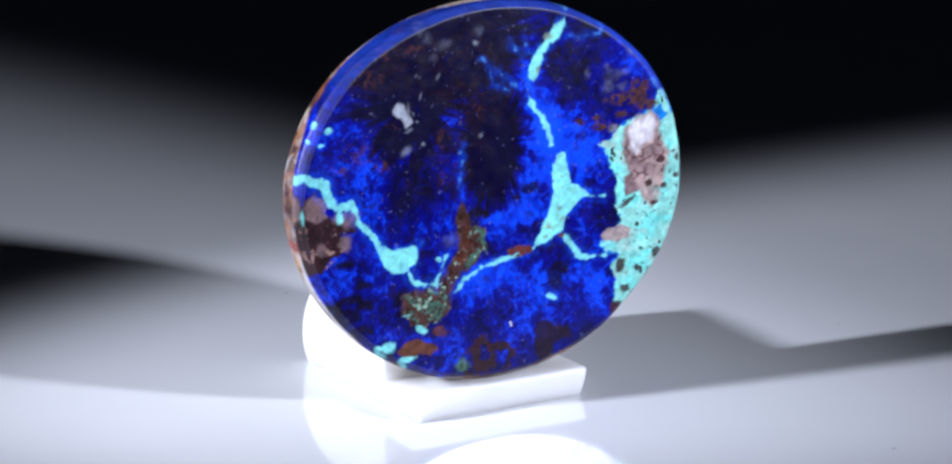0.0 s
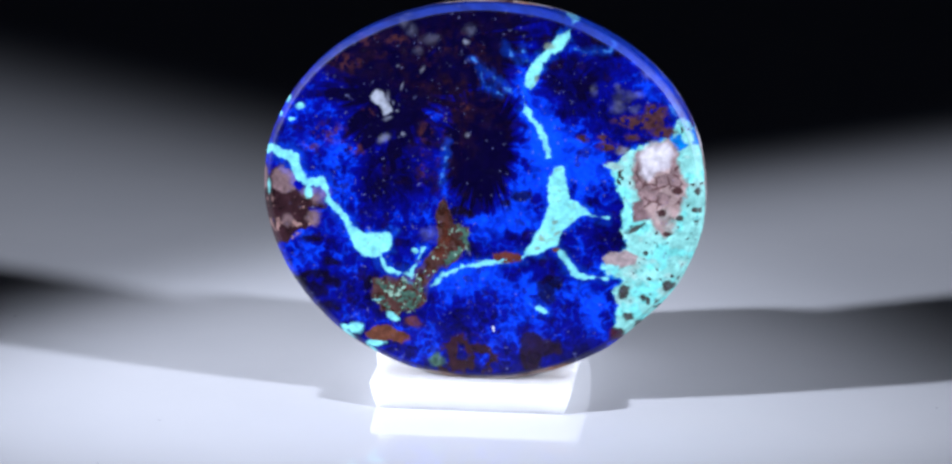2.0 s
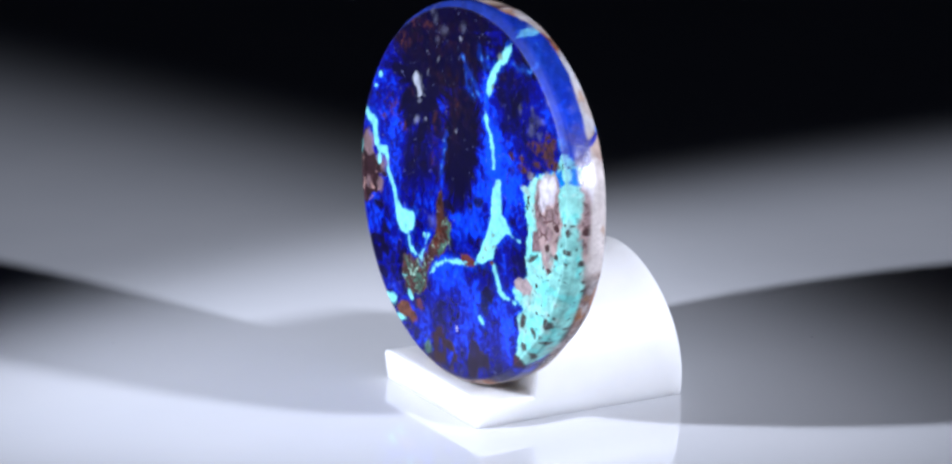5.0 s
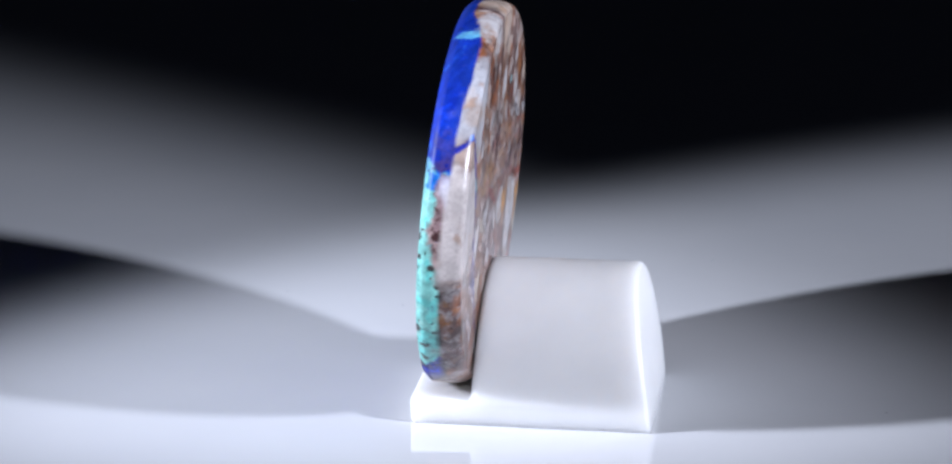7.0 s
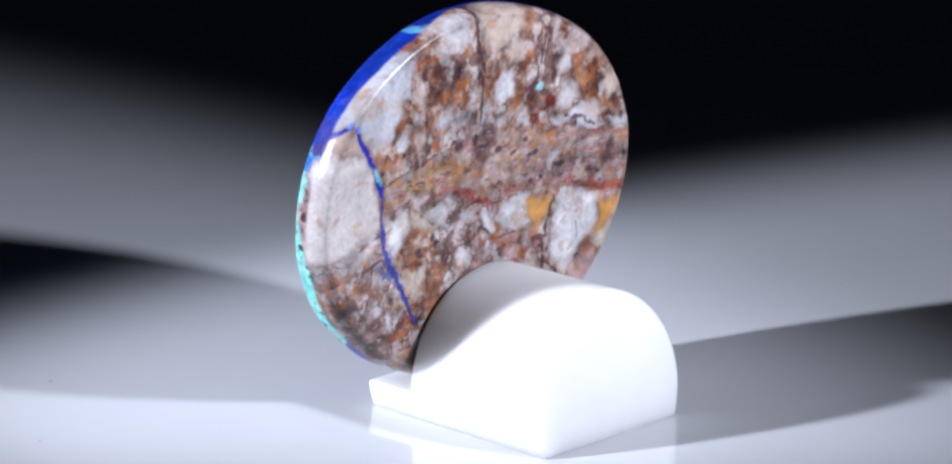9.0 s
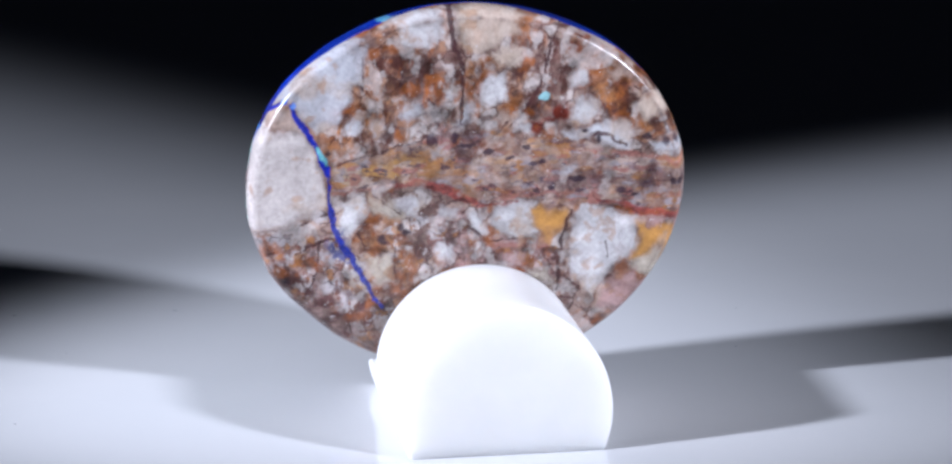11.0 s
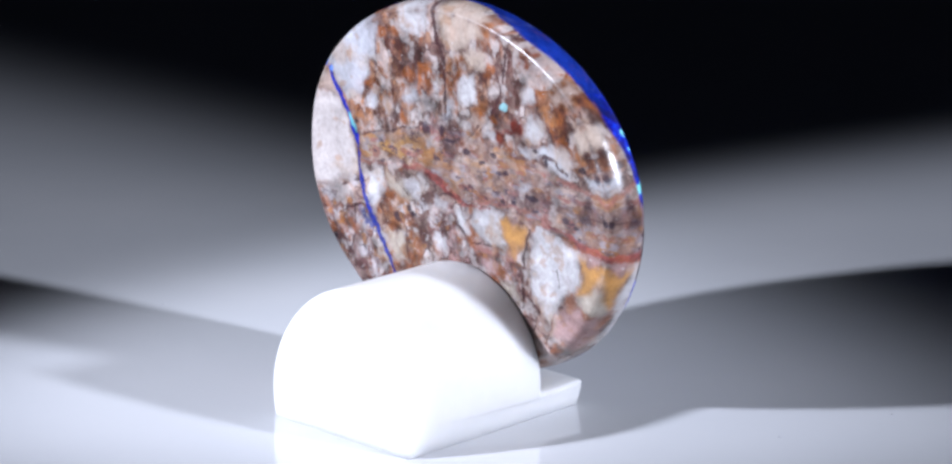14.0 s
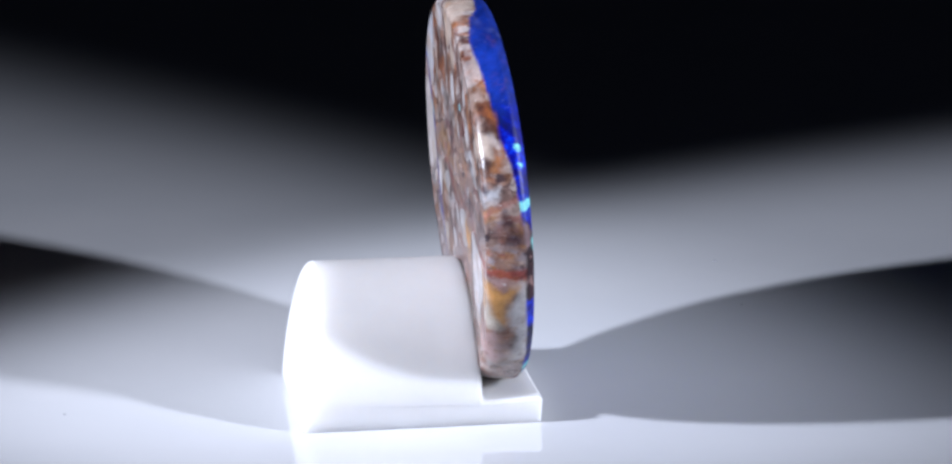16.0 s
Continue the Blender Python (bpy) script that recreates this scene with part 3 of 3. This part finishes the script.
    lay([[(446, 176), (474, 148), (502, 190), (488, 200), (440, 192)], [(1000, 110), (1022, 98), (1028, 118), (1008, 128)], [(820, 170), (845, 178), (836, 200), (812, 196)]], seen(192, 168, 158), 3, 3)
    # drawn-out streaks of ochre and brown through the upper part
    upper = p.patch([(520, 200), (600, 60), (760, 14), (920, 50), (1060, 150), (1090, 215), (920, 205), (760, 195), (560, 240)], 20, 10, 30)
    upper = upper[0], upper[1] * (1 - 0.85 * p.clean[upper[0]])
    p.fill(p.flecks((upper[0], 0.8 * upper[1]), 26, 0.05, 4, 0.2, 0.6), seen(166, 96, 54), 0.4)
    p.fill(p.flecks((upper[0], 0.8 * upper[1]), 20, 0.07, 5, 0.2, 0.7), seen(92, 58, 54), 0.4)
    p.fill(p.flecks((upper[0], 0.65 * upper[1]), 18, 0.12, 6, 0.12, 0.7), seen(208, 192, 190), 0.2)
    # the flat-lying seam across the middle
    seam = p.patch([(538, 246), (600, 240), (660, 226), (720, 206), (770, 204), (850, 210), (950, 226), (1040, 246), (1128, 260), (1136, 330), (1118, 362), (1000, 334), (940, 332), (850, 322), (780, 322), (720, 296), (640, 288), (560, 300), (540, 282)], 4, 6, 14)
    p.fill((seam[0], 0.88 * seam[1]), seen(152, 124, 116), 0.4, 16)
    p.clean[seam[0]] = np.maximum(p.clean[seam[0]], 0.62 * seam[1])
    lay([[(582, 256), (660, 240), (724, 250), (704, 280), (640, 286), (598, 290)]], seen(192, 146, 96), 6, 6, 0.85, 0.4, 12)
    lay([[(540, 254), (584, 252), (594, 288), (560, 298), (546, 282)]], seen(186, 160, 138), 4, 4, 0.9)
    for size, level, kind, amount, colour in ((26, 0.03, 7, 0.8, seen(112, 82, 80)), (20, 0.05, 8, 0.8, seen(188, 166, 158)), (24, 0.08, 9, 0.7, seen(176, 122, 78)), (18, 0.09, 10, 0.75, seen(164, 108, 102)), (16, 0.10, 12, 0.7, seen(156, 148, 158)), (11, 0.13, 11, 0.8, plum)):
        p.fill(p.flecks((seam[0], amount * seam[1]), size, level, kind, 0.10, 1.5), colour, 0.3, 9)
    lay([[(700, 196), (760, 198), (800, 222), (790, 246), (752, 248), (720, 226)], [(886, 296), (920, 286), (990, 268), (1015, 286), (990, 306), (910, 312)], [(1040, 268), (1090, 270), (1110, 290), (1060, 304)]], seen(122, 104, 112), 6, 8, 0.65, 0.6, 8)
    lay([[(926, 268), (948, 262), (950, 285), (928, 288)], [(700, 232), (726, 226), (722, 244), (706, 250)]], seen(186, 182, 188), 3, 4, 0.8)
    # lower part
    lay([[(412, 218), (440, 192), (466, 190), (492, 200), (506, 216), (516, 238), (529, 262), (536, 292), (538, 324), (510, 336), (480, 350), (450, 358), (413, 356), (404, 320), (402, 280)]], pearl, 2.5, 3, 0.95, 0.14, 40)
    lay([[(700, 330), (770, 340), (764, 380), (800, 398), (880, 400), (922, 420), (926, 472), (880, 452), (800, 430), (740, 440), (700, 402)]], rose, 5, 6, 0.8, 0.4)
    lay([[(805, 340), (850, 324), (886, 324), (882, 352), (886, 382), (850, 386), (820, 376), (804, 364)], [(764, 340), (780, 334), (792, 356), (802, 380), (786, 386), (768, 366)], [(704, 402), (722, 392), (744, 396), (742, 426), (718, 418)], [(550, 312), (590, 307), (602, 326), (590, 352), (576, 372), (560, 376), (552, 350)],
         [(944, 346), (964, 332), (1000, 340), (1050, 356), (1056, 400), (1042, 430), (1012, 442), (1000, 462), (980, 496), (958, 472), (938, 440), (940, 390)], [(636, 316), (672, 306), (694, 318), (684, 348), (664, 346)], [(720, 330), (752, 334), (744, 348), (716, 348)]], seen(212, 209, 214), 2.5, 3, 0.93, 0.14, 26)
    lay([[(600, 306), (640, 316), (662, 346), (640, 348), (608, 342)], [(590, 400), (640, 400), (646, 450), (620, 462), (600, 446)], [(1050, 430), (1090, 408), (1098, 424), (1076, 462), (1040, 452)], [(860, 440), (900, 444), (912, 476), (880, 462)], [(572, 436), (600, 446), (596, 470), (566, 466)]], seen(194, 182, 170), 3, 4, 0.9)
    lay([[(600, 346), (640, 350), (642, 398), (620, 412), (590, 406), (568, 386)], [(650, 388), (682, 386), (672, 432), (646, 442)], [(464, 388), (500, 366), (510, 384), (480, 398)]], seen(168, 118, 86), 4, 6, 0.85, 0.5, 9)
    lay([[(872, 336), (890, 330), (900, 346), (934, 338), (939, 366), (916, 386), (905, 396), (894, 384), (878, 370)], [(1050, 364), (1078, 372), (1118, 366), (1112, 384), (1094, 408), (1060, 428), (1044, 434), (1056, 404)]], amber, 3, 1, 0.92, 0.2, 12)
    lay([[(1066, 356), (1116, 362), (1092, 376), (1072, 374)], [(1000, 466), (1052, 450), (1062, 490), (1020, 522), (980, 512)], [(806, 384), (860, 392), (858, 404), (812, 402)], [(820, 414), (866, 416), (862, 440), (828, 436)]], seen(188, 154, 154), 3, 5, 0.85)
    lay([[(936, 560), (944, 530), (1000, 530), (1040, 520), (1000, 545), (960, 565)], [(920, 480), (944, 486), (944, 530), (930, 520)]], seen(122, 94, 90), 3, 4, 0.85, 0.4)
    # breccia at the lower end
    lay([[(410, 362), (470, 362), (530, 372), (560, 420), (600, 470), (640, 500), (620, 575), (540, 545), (470, 480), (425, 420)]], seen(158, 130, 128), 5, 4, 0.7, 0.4, 14)
    for row in ((450, 378, 22, 14), (462, 412, 16, 10), (540, 412, 20, 16), (540, 458, 18, 12), (586, 430, 12, 14), (574, 476, 20, 9), (512, 418, 10, 18), (560, 495, 12, 10), (480, 402, 8, 8), (690, 350, 12, 9), (716, 372, 14, 9), (640, 366, 12, 7), (662, 325, 15, 8), (520, 340, 14, 10)):
        p.fill(p.blob(*row, edge=0.4, amount=0.8), seen(196, 190, 196), 0.25, 9)
    for row in ((530, 485, 17, 11), (595, 496, 13, 9), (572, 516, 13, 9), (500, 470, 9, 9), (475, 448, 9, 7), (548, 510, 9, 6), (490, 458, 22, 13), (600, 520, 10, 9), (520, 520, 14, 7), (466, 436, 8, 6), (560, 545, 14, 6), (622, 500, 10, 14)):
        p.fill(p.blob(*row, edge=0.35, amount=0.85), seen(104, 66, 66), 0.5, 8)
    low = p.patch([(410, 362), (530, 372), (690, 330), (930, 400), (930, 470), (700, 440), (620, 575), (470, 480)], 10, 6)
    low = low[0], low[1] * (1 - 0.85 * p.clean[low[0]])
    p.fill(p.flecks((low[0], 0.7 * low[1]), 10, 0.12, 9, 0.08), seen(128, 82, 72), 0.4)
    p.fill(p.flecks((low[0], 0.7 * low[1]), 12, 0.13, 10, 0.08), seen(212, 204, 206), 0.2)
    p.fill(p.flecks((low[0], 0.7 * low[1]), 14, 0.14, 11, 0.08), seen(182, 124, 76), 0.3)
    # red seams
    for row in ([(630, 294, 1), (680, 286, 5), (722, 296, 9), (760, 316, 8), (800, 330, 3), (850, 326, 1)], [(985, 328, 3), (1030, 336, 5), (1060, 350, 7), (1100, 353, 6), (1124, 362, 4)]):
        p.fill(p.line(row, 3, 0.9, 4), red, 0.4, 8)
    for row in ([(880, 240, 1), (960, 240, 2), (1040, 250, 4), (1100, 262, 4), (1130, 284, 3)], [(810, 322, 2), (900, 312, 2), (980, 318, 3)], [(760, 396, 2), (830, 400, 4), (900, 404, 2)], [(545, 300, 2), (600, 296, 3), (640, 290, 2)]):
        p.fill(p.line(row, 3, 0.7, 4), seen(172, 116, 108), 0.3, 8)
    lay([[(905, 156), (926, 155), (936, 168), (933, 186), (922, 196), (922, 216), (912, 206), (910, 194), (890, 190), (905, 184)], [(870, 190), (890, 188), (892, 202), (880, 216), (870, 206)]], seen(122, 52, 44), 1.5, 2.5, 0.95, 0.3, 8)
    # cracks
    upper_cracks = ([(736, 16, 4), (742, 60, 4), (756, 100, 3), (752, 190, 2)], [(546, 252, 2), (600, 240, 2), (650, 226, 2), (706, 208, 2)], [(592, 70, 1), (592, 128, 2)], [(830, 190, 2), (800, 222, 2), (775, 240, 2)], [(972, 214, 3), (984, 212, 3), (1006, 216, 1), (1012, 228, 2), (1030, 232, 2)],
                    [(898, 60, 2), (892, 110, 2), (862, 168, 2), (836, 196, 2)], [(700, 150, 4), (716, 190, 4), (704, 210, 3)], [(640, 40, 1), (604, 66, 2)])
    lower_cracks = ([(405, 361, 2), (440, 360, 2), (482, 358, 2), (510, 340, 1), (536, 334, 1)], [(700, 312, 1), (684, 340, 2), (686, 380, 1), (676, 420, 2), (656, 455, 1)], [(940, 342, 2), (926, 385, 3), (920, 440, 2), (918, 478, 2)], [(520, 380, 1), (516, 440, 2), (500, 470, 1)],
                    [(480, 400, 1), (524, 380, 2), (545, 378, 1)], [(440, 400, 1), (470, 394, 1), (496, 372, 1)], [(1000, 398, 2), (1006, 426, 2)], [(768, 365, 2), (800, 392, 2), (850, 388, 1)], [(610, 305, 1), (640, 330, 1), (668, 352, 1)], [(645, 395, 1), (648, 450, 2)])
    for row in upper_cracks + lower_cracks:
        p.fill(p.line(row, 1.5, 0.85, 3), dark, 0.4, 8)
    p.fill((np.arange(len(x)), 0.75 * (1 - 0.9 * p.clean) * (1 - smooth(0.3, 3.2, gap)) * smooth(-0.08, 0.12, p.field(40, 5))), dark, 0.4)
    thread = ridges(p.x, p.y, 46, 15, 22) * smooth(-0.05, 0.12, p.field(30, 6))
    p.fill((np.arange(len(x)), 0.7 * thread * (1 - 0.7 * p.clean)), seen(92, 62, 62), 0.4)
    web = ridges(p.x, p.y, 24, 17, 9) * smooth(-0.06, 0.16, p.field(44, 7))
    p.fill((np.arange(len(x)), 0.6 * web * (1 - 0.9 * p.clean)), seen(88, 60, 60), 0.4)
    p.fill(p.flecks((np.arange(len(x)), 0.75 * (1 - 0.93 * p.clean)), 26, 0.05, 12, 0.18), seen(82, 54, 52), 0.4)
    p.fill(p.flecks((np.arange(len(x)), 0.6 * (1 - p.clean)), 32, 0.06, 16, 0.18), seen(170, 98, 54), 0.4)
    p.fill(p.flecks((np.arange(len(x)), 0.6 * (1 - p.clean)), 24, 0.08, 15, 0.16), seen(214, 204, 204), 0.2)
    p.fill(p.flecks((np.arange(len(x)), 0.6 * p.clean), 40, 0.02, 17, 0.22), seen(190, 166, 150), 0.2)
    p.fill(p.flecks((np.arange(len(x)), 0.5 * p.clean), 22, 0.12, 19, 0.14), seen(176, 128, 92), 0.2)
    for row in ((1064, 222, 8, 6), (1098, 228, 8, 8), (983, 222, 4, 8), (960, 208, 6, 4), (706, 216, 9, 12), (765, 226, 16, 4), (745, 214, 6, 10), (800, 240, 9, 5), (862, 234, 6, 5), (950, 290, 13, 5), (626, 383, 9, 9), (655, 362, 7, 6), (662, 372, 6, 5), (890, 258, 7, 5), (534, 234, 5, 5), (465, 447, 6, 5), (905, 306, 6, 4), (1024, 312, 8, 6), (1112, 300, 5, 4), (1048, 320, 6, 4), (836, 250, 7, 4), (880, 306, 6, 4)):
        p.fill(p.blob(*row, edge=0.4, amount=0.85), seen(62, 50, 62), 0.4, 8)
    # the blue vein, its halo and the turquoise eye
    p.fill(p.flecks(p.patch([(528, 372), (556, 362), (576, 400), (570, 420), (540, 412)], 6, 6, 12, 0.8), 10, -0.06, 6, 0.16), seen(76, 84, 142), 0.4)
    p.fill(p.line([(536, 250, 8), (520, 244, 8), (534, 300, 5), (538, 330, 4)], 5, 0.55), seen(110, 84, 82), 0.3)
    p.fill(p.line([(474, 150, 3), (484, 174, 5), (503, 202, 5), (514, 222, 4), (530, 256, 6), (533, 272, 4)], 1.8, 0.95, 1.5), (0.006, 0.020, 0.33), 0.6, 8)
    p.fill(p.line([(533, 272, 2), (537, 300, 2), (541, 330, 4), (545, 362, 5), (556, 388, 5), (574, 412, 5), (588, 440, 4), (600, 462, 4), (612, 484, 4), (624, 500, 2)], 1.8, 0.9, 2.5), (0.010, 0.026, 0.25), 0.7, 8)
    p.fill(p.line([(516, 224, 3), (524, 238, 4), (532, 250, 2)], 2, 0.9, 1), seen(122, 200, 208))
    p.fill(p.blob(477, 152, 5, 5, 0, 0.5), seen(110, 150, 235))
    p.fill(p.blob(890, 147, 9, 7), seen(158, 208, 218), 0.2)
    p.fill(p.flecks(p.everywhere(0.6), 5, 0.31, 8, 0.03), seen(225, 220, 222), 0.1)
    # smoky clouding at two scales, deepest in the stained parts
    stained = 1 - 0.75 * p.clean
    cloud = 1 + 1.3 * stained * p.field(34, 14) + 0.8 * stained * p.field(14, 9) + 0.16 * p.field(5, 9) + 0.5 * p.clean * p.field(50, 18)
    return (0.68 + 0.15 * p.clean)[:, None] * p.rgb * np.clip(cloud, 0.3, 1.5)[:, None] * np.array((1.0, 1.0, 1.02))


def stone_slab():
    """An oval slab 42.5 mm wide and 4.3 mm thick with a crisp front edge and a rounded back edge, leaning back on the stand."""
    wide, high, cells = 21.27, 18.30, 600
    side = np.linspace(-1, 1, cells + 1)
    a, b = np.meshgrid(side, side)
    # concentric map of a square onto a disc
    big = np.abs(a) > np.abs(b)
    with np.errstate(divide="ignore", invalid="ignore"):
        r = np.where(big, a, b)
        turn = np.where(big, np.pi / 4 * b / a, np.pi / 2 - np.pi / 4 * a / b)
    turn = np.nan_to_num(turn)
    px, py = r * np.cos(turn), r * np.sin(turn)
    n = cells + 1
    index = np.arange(n * n).reshape(n, n)
    loop = np.concatenate([index[0, :-1], index[:-1, -1], index[-1, :0:-1], index[:0:-1, 0]])
    cx, cz = 0.96, 21.06
    # half thickness runs from -1 (front) to 1 (back); each rim ring is (inset in mm, depth)
    front_inset, back_inset = 0.60, 1.00
    rings = [(0.57, -0.99), (0.50, -0.96), (0.34, -0.87), (0.16, -0.78), (0.06, -0.72), (0.015, -0.64)]
    rings += [(0.0, -0.56 + 0.08 * k) for k in range(7)]
    for k in range(1, 16):
        bend = math.pi / 2 * k / 16
        rings.append((back_inset * (1 - math.cos(bend)), 0.98 * math.sin(bend) + 0.02))
    flat_x, flat_y = px.ravel(), py.ravel()
    xs, zs, ds = [], [], []

    def layer(ux, uy, inset, depth):
        xs.append(ux * (wide - inset))
        zs.append(uy * (high - inset))
        ds.append(np.full(len(ux), depth))

    layer(flat_x, flat_y, front_inset, -1.0)
    layer(flat_x, flat_y, back_inset, 1.0)
    for inset, depth in rings:
        layer(flat_x[loop], flat_y[loop], inset, depth)
    x, z, d = np.concatenate(xs), np.concatenate(zs), np.concatenate(ds)
    # the slightly uneven rim, its outline bent to fit the camera's view
    edge = np.hypot(x / wide, z / high)
    way = np.arctan2(z / high, x / wide)
    wobble = (fractal(np.degrees(way) + 400, d * 3, 14, 90, 3) - 0.5) * 0.22
    wobble = wobble + 20 * (0.0025 * np.sin(2 * way) + 0.0056 * np.sin(3 * way) - 0.004 * np.sin(4 * way)) + 0.12 * np.exp(-((way - 0.58) / 0.25) ** 2)
    chip = 0.25 * np.exp(-((x - 15.4) / 3.2) ** 2 - ((z + 11.9) / 3.2) ** 2)
    uneven = (wobble - chip) * smooth(0.75, 0.99, edge)
    x, z = x * (1 + uneven / wide), z * (1 + uneven / high)
    wx, wz = cx + x, cz + z
    front_y = -3.73 + 0.0372 * wx + 0.0684 * wz
    back_y = 0.58 + 0.0330 * wx + 0.0630 * wz
    y = front_y + (back_y - front_y) * (d + 1) / 2
    place = np.stack([wx, y, wz], 1) * MM

    grid = index
    quads = np.stack([grid[:-1, :-1], grid[:-1, 1:], grid[1:, 1:], grid[1:, :-1]], -1).reshape(-1, 4)
    faces = [quads, quads[:, ::-1] + n * n]
    count = len(loop)
    start = 2 * n * n
    bands = [loop] + [start + k * count + np.arange(count) for k in range(len(rings))] + [loop + n * n]
    for p, q in zip(bands, bands[1:]):
        faces.append(np.stack([p, q, np.roll(q, -1), np.roll(p, -1)], 1))
    faces = np.concatenate(faces)
    data = bpy.data.meshes.new("azurite_slab")
    data.vertices.add(len(place))
    data.vertices.foreach_set("co", place.astype(np.float32).ravel())
    data.loops.add(faces.size)
    data.loops.foreach_set("vertex_index", faces.astype(np.int32).ravel())
    data.polygons.add(len(faces))
    data.polygons.foreach_set("loop_start", np.arange(0, faces.size, 4, dtype=np.int32))
    data.update(calc_edges=True)
    data.validate()

    fx, fy = 800 + x / GRID, 315.5 - z / GRID * 0.985
    bx, by = 768 - x / GRID, 307 - z / GRID * 0.985
    # the blue layer is thick at the top and thins out to nothing at one lower side
    angle = np.degrees(np.arctan2(z, x))
    bottom = np.interp(angle, [-180, -150, -112, -104, -64, -54, -40, 0, 20, 35, 45, 60, 70, 78, 90, 100, 107, 120, 135, 150, 165, 180],
                       [-0.7, -0.65, -0.7, -0.95, -0.95, -0.1, 0.0, -0.05, 0.25, 0.3, 0.42, 0.45, 0.2, -0.3, -0.35, -0.2, 0.25, 0.4, 0.3, 0.05, -0.5, -0.7])
    bottom = bottom + 0.35 * (fractal(angle + 500, d * 20 + 50, 16, 33, 4) - 0.5)
    on_rim = np.arange(len(x)) >= 2 * n * n
    blue = np.where(on_rim, 1 - smooth(bottom - 0.06, bottom + 0.06, d), np.where(d < 0, 1.0, 0.0))
    # on the rim each face's minerals run on, folded over the edge
    path = [(front_inset, -1.0)] + rings + [(back_inset, 1.0)]
    run = np.concatenate([[0.0], np.cumsum([math.hypot(q[0] - p[0], 2.15 * (q[1] - p[1])) for p, q in zip(path, path[1:])])])
    along = np.zeros(len(x))
    along[2 * n * n:] = np.repeat(run[1:-1], count)
    radius = np.maximum(np.hypot(x, z), 0.01)
    rim_scale = 1 / np.maximum(edge, 0.9)
    fold_f = np.where(on_rim, (1 - front_inset / wide) * rim_scale - along / radius, 1.0)
    fold_b = np.where(on_rim, (1 - back_inset / wide) * rim_scale - (run[-1] - along) / radius, 1.0)
    front, back = np.zeros((len(x), 3)), np.zeros((len(x), 3))
    at = np.nonzero(on_rim | (d < 0))[0]
    front[at] = front_colours(800 + (fx[at] - 800) * fold_f[at], 315.5 + (fy[at] - 315.5) * fold_f[at])
    at = np.nonzero(on_rim | (d > 0))[0]
    back[at] = back_colours(768 + (bx[at] - 768) * fold_b[at], 307 + (by[at] - 307) * fold_b[at])
    # light through the thin blue edge is painted in as a paler, evener upper rim
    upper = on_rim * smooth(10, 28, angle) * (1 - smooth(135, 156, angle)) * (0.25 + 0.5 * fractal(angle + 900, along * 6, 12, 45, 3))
    rim_light = np.array((0.009, 0.042, 0.36)) * (0.5 + fractal(along * 30 + fx, fy, 18, 44, 4, 0.7))[:, None]
    front = front * (1 - upper[:, None]) + rim_light * upper[:, None]
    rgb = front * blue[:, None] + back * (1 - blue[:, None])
    # a dark iron band parts the turquoise from the quartz on one side
    band = on_rim * (1 - smooth(0.05, 0.22, np.abs(d - bottom - 0.05))) * smooth(-85, -60, angle) * (1 - smooth(-10, 5, angle)) * smooth(0.35, 0.6, fractal(angle + 700, d * 6, 7, 46, 3))
    rgb = rgb * (1 - 0.85 * band[:, None]) + 0.85 * band[:, None] * np.array(UMBER)
    # the ground-down foot
    foot = on_rim * smooth(-112, -104, angle) * (1 - smooth(-80, -72, angle)) * smooth(-0.6, -0.4, d)
    rgb = rgb * (1 - 0.8 * foot[:, None]) + 0.8 * foot[:, None] * np.array(seen(100, 88, 84))
    rgba = np.concatenate([np.clip(rgb, 0, 0.95), np.ones((len(rgb), 1))], 1).astype(np.float32)
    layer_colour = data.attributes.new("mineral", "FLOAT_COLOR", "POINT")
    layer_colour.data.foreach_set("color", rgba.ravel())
    rough = data.attributes.new("matte", "FLOAT", "POINT")
    rough.data.foreach_set("value", np.where(on_rim, np.where(d < -0.6, 0.30, 0.07), 0.25 * smooth(0.955, 0.968, edge) * (d < 0)).astype(np.float32))
    data.materials.append(STONE)
    data.shade_smooth()
    ob = new("azurite_slab", data)
    return tagged(ob, "polished oval azurite slab, blue and turquoise face, brown quartz back", "mineral")


plate, stand, slab = turntable(), display_stand(), stone_slab()


# ---- what turns ----
def motions():
    """All three turn together about the plate's axis at a steady 18.185 degrees a second."""
    for thing in (plate, stand, slab):
        walk(thing, [(t / 4, pose(0, 0, 0, 0, 0, -18.185 * (t / 4 - 1.5))) for t in range(65)])


motions()
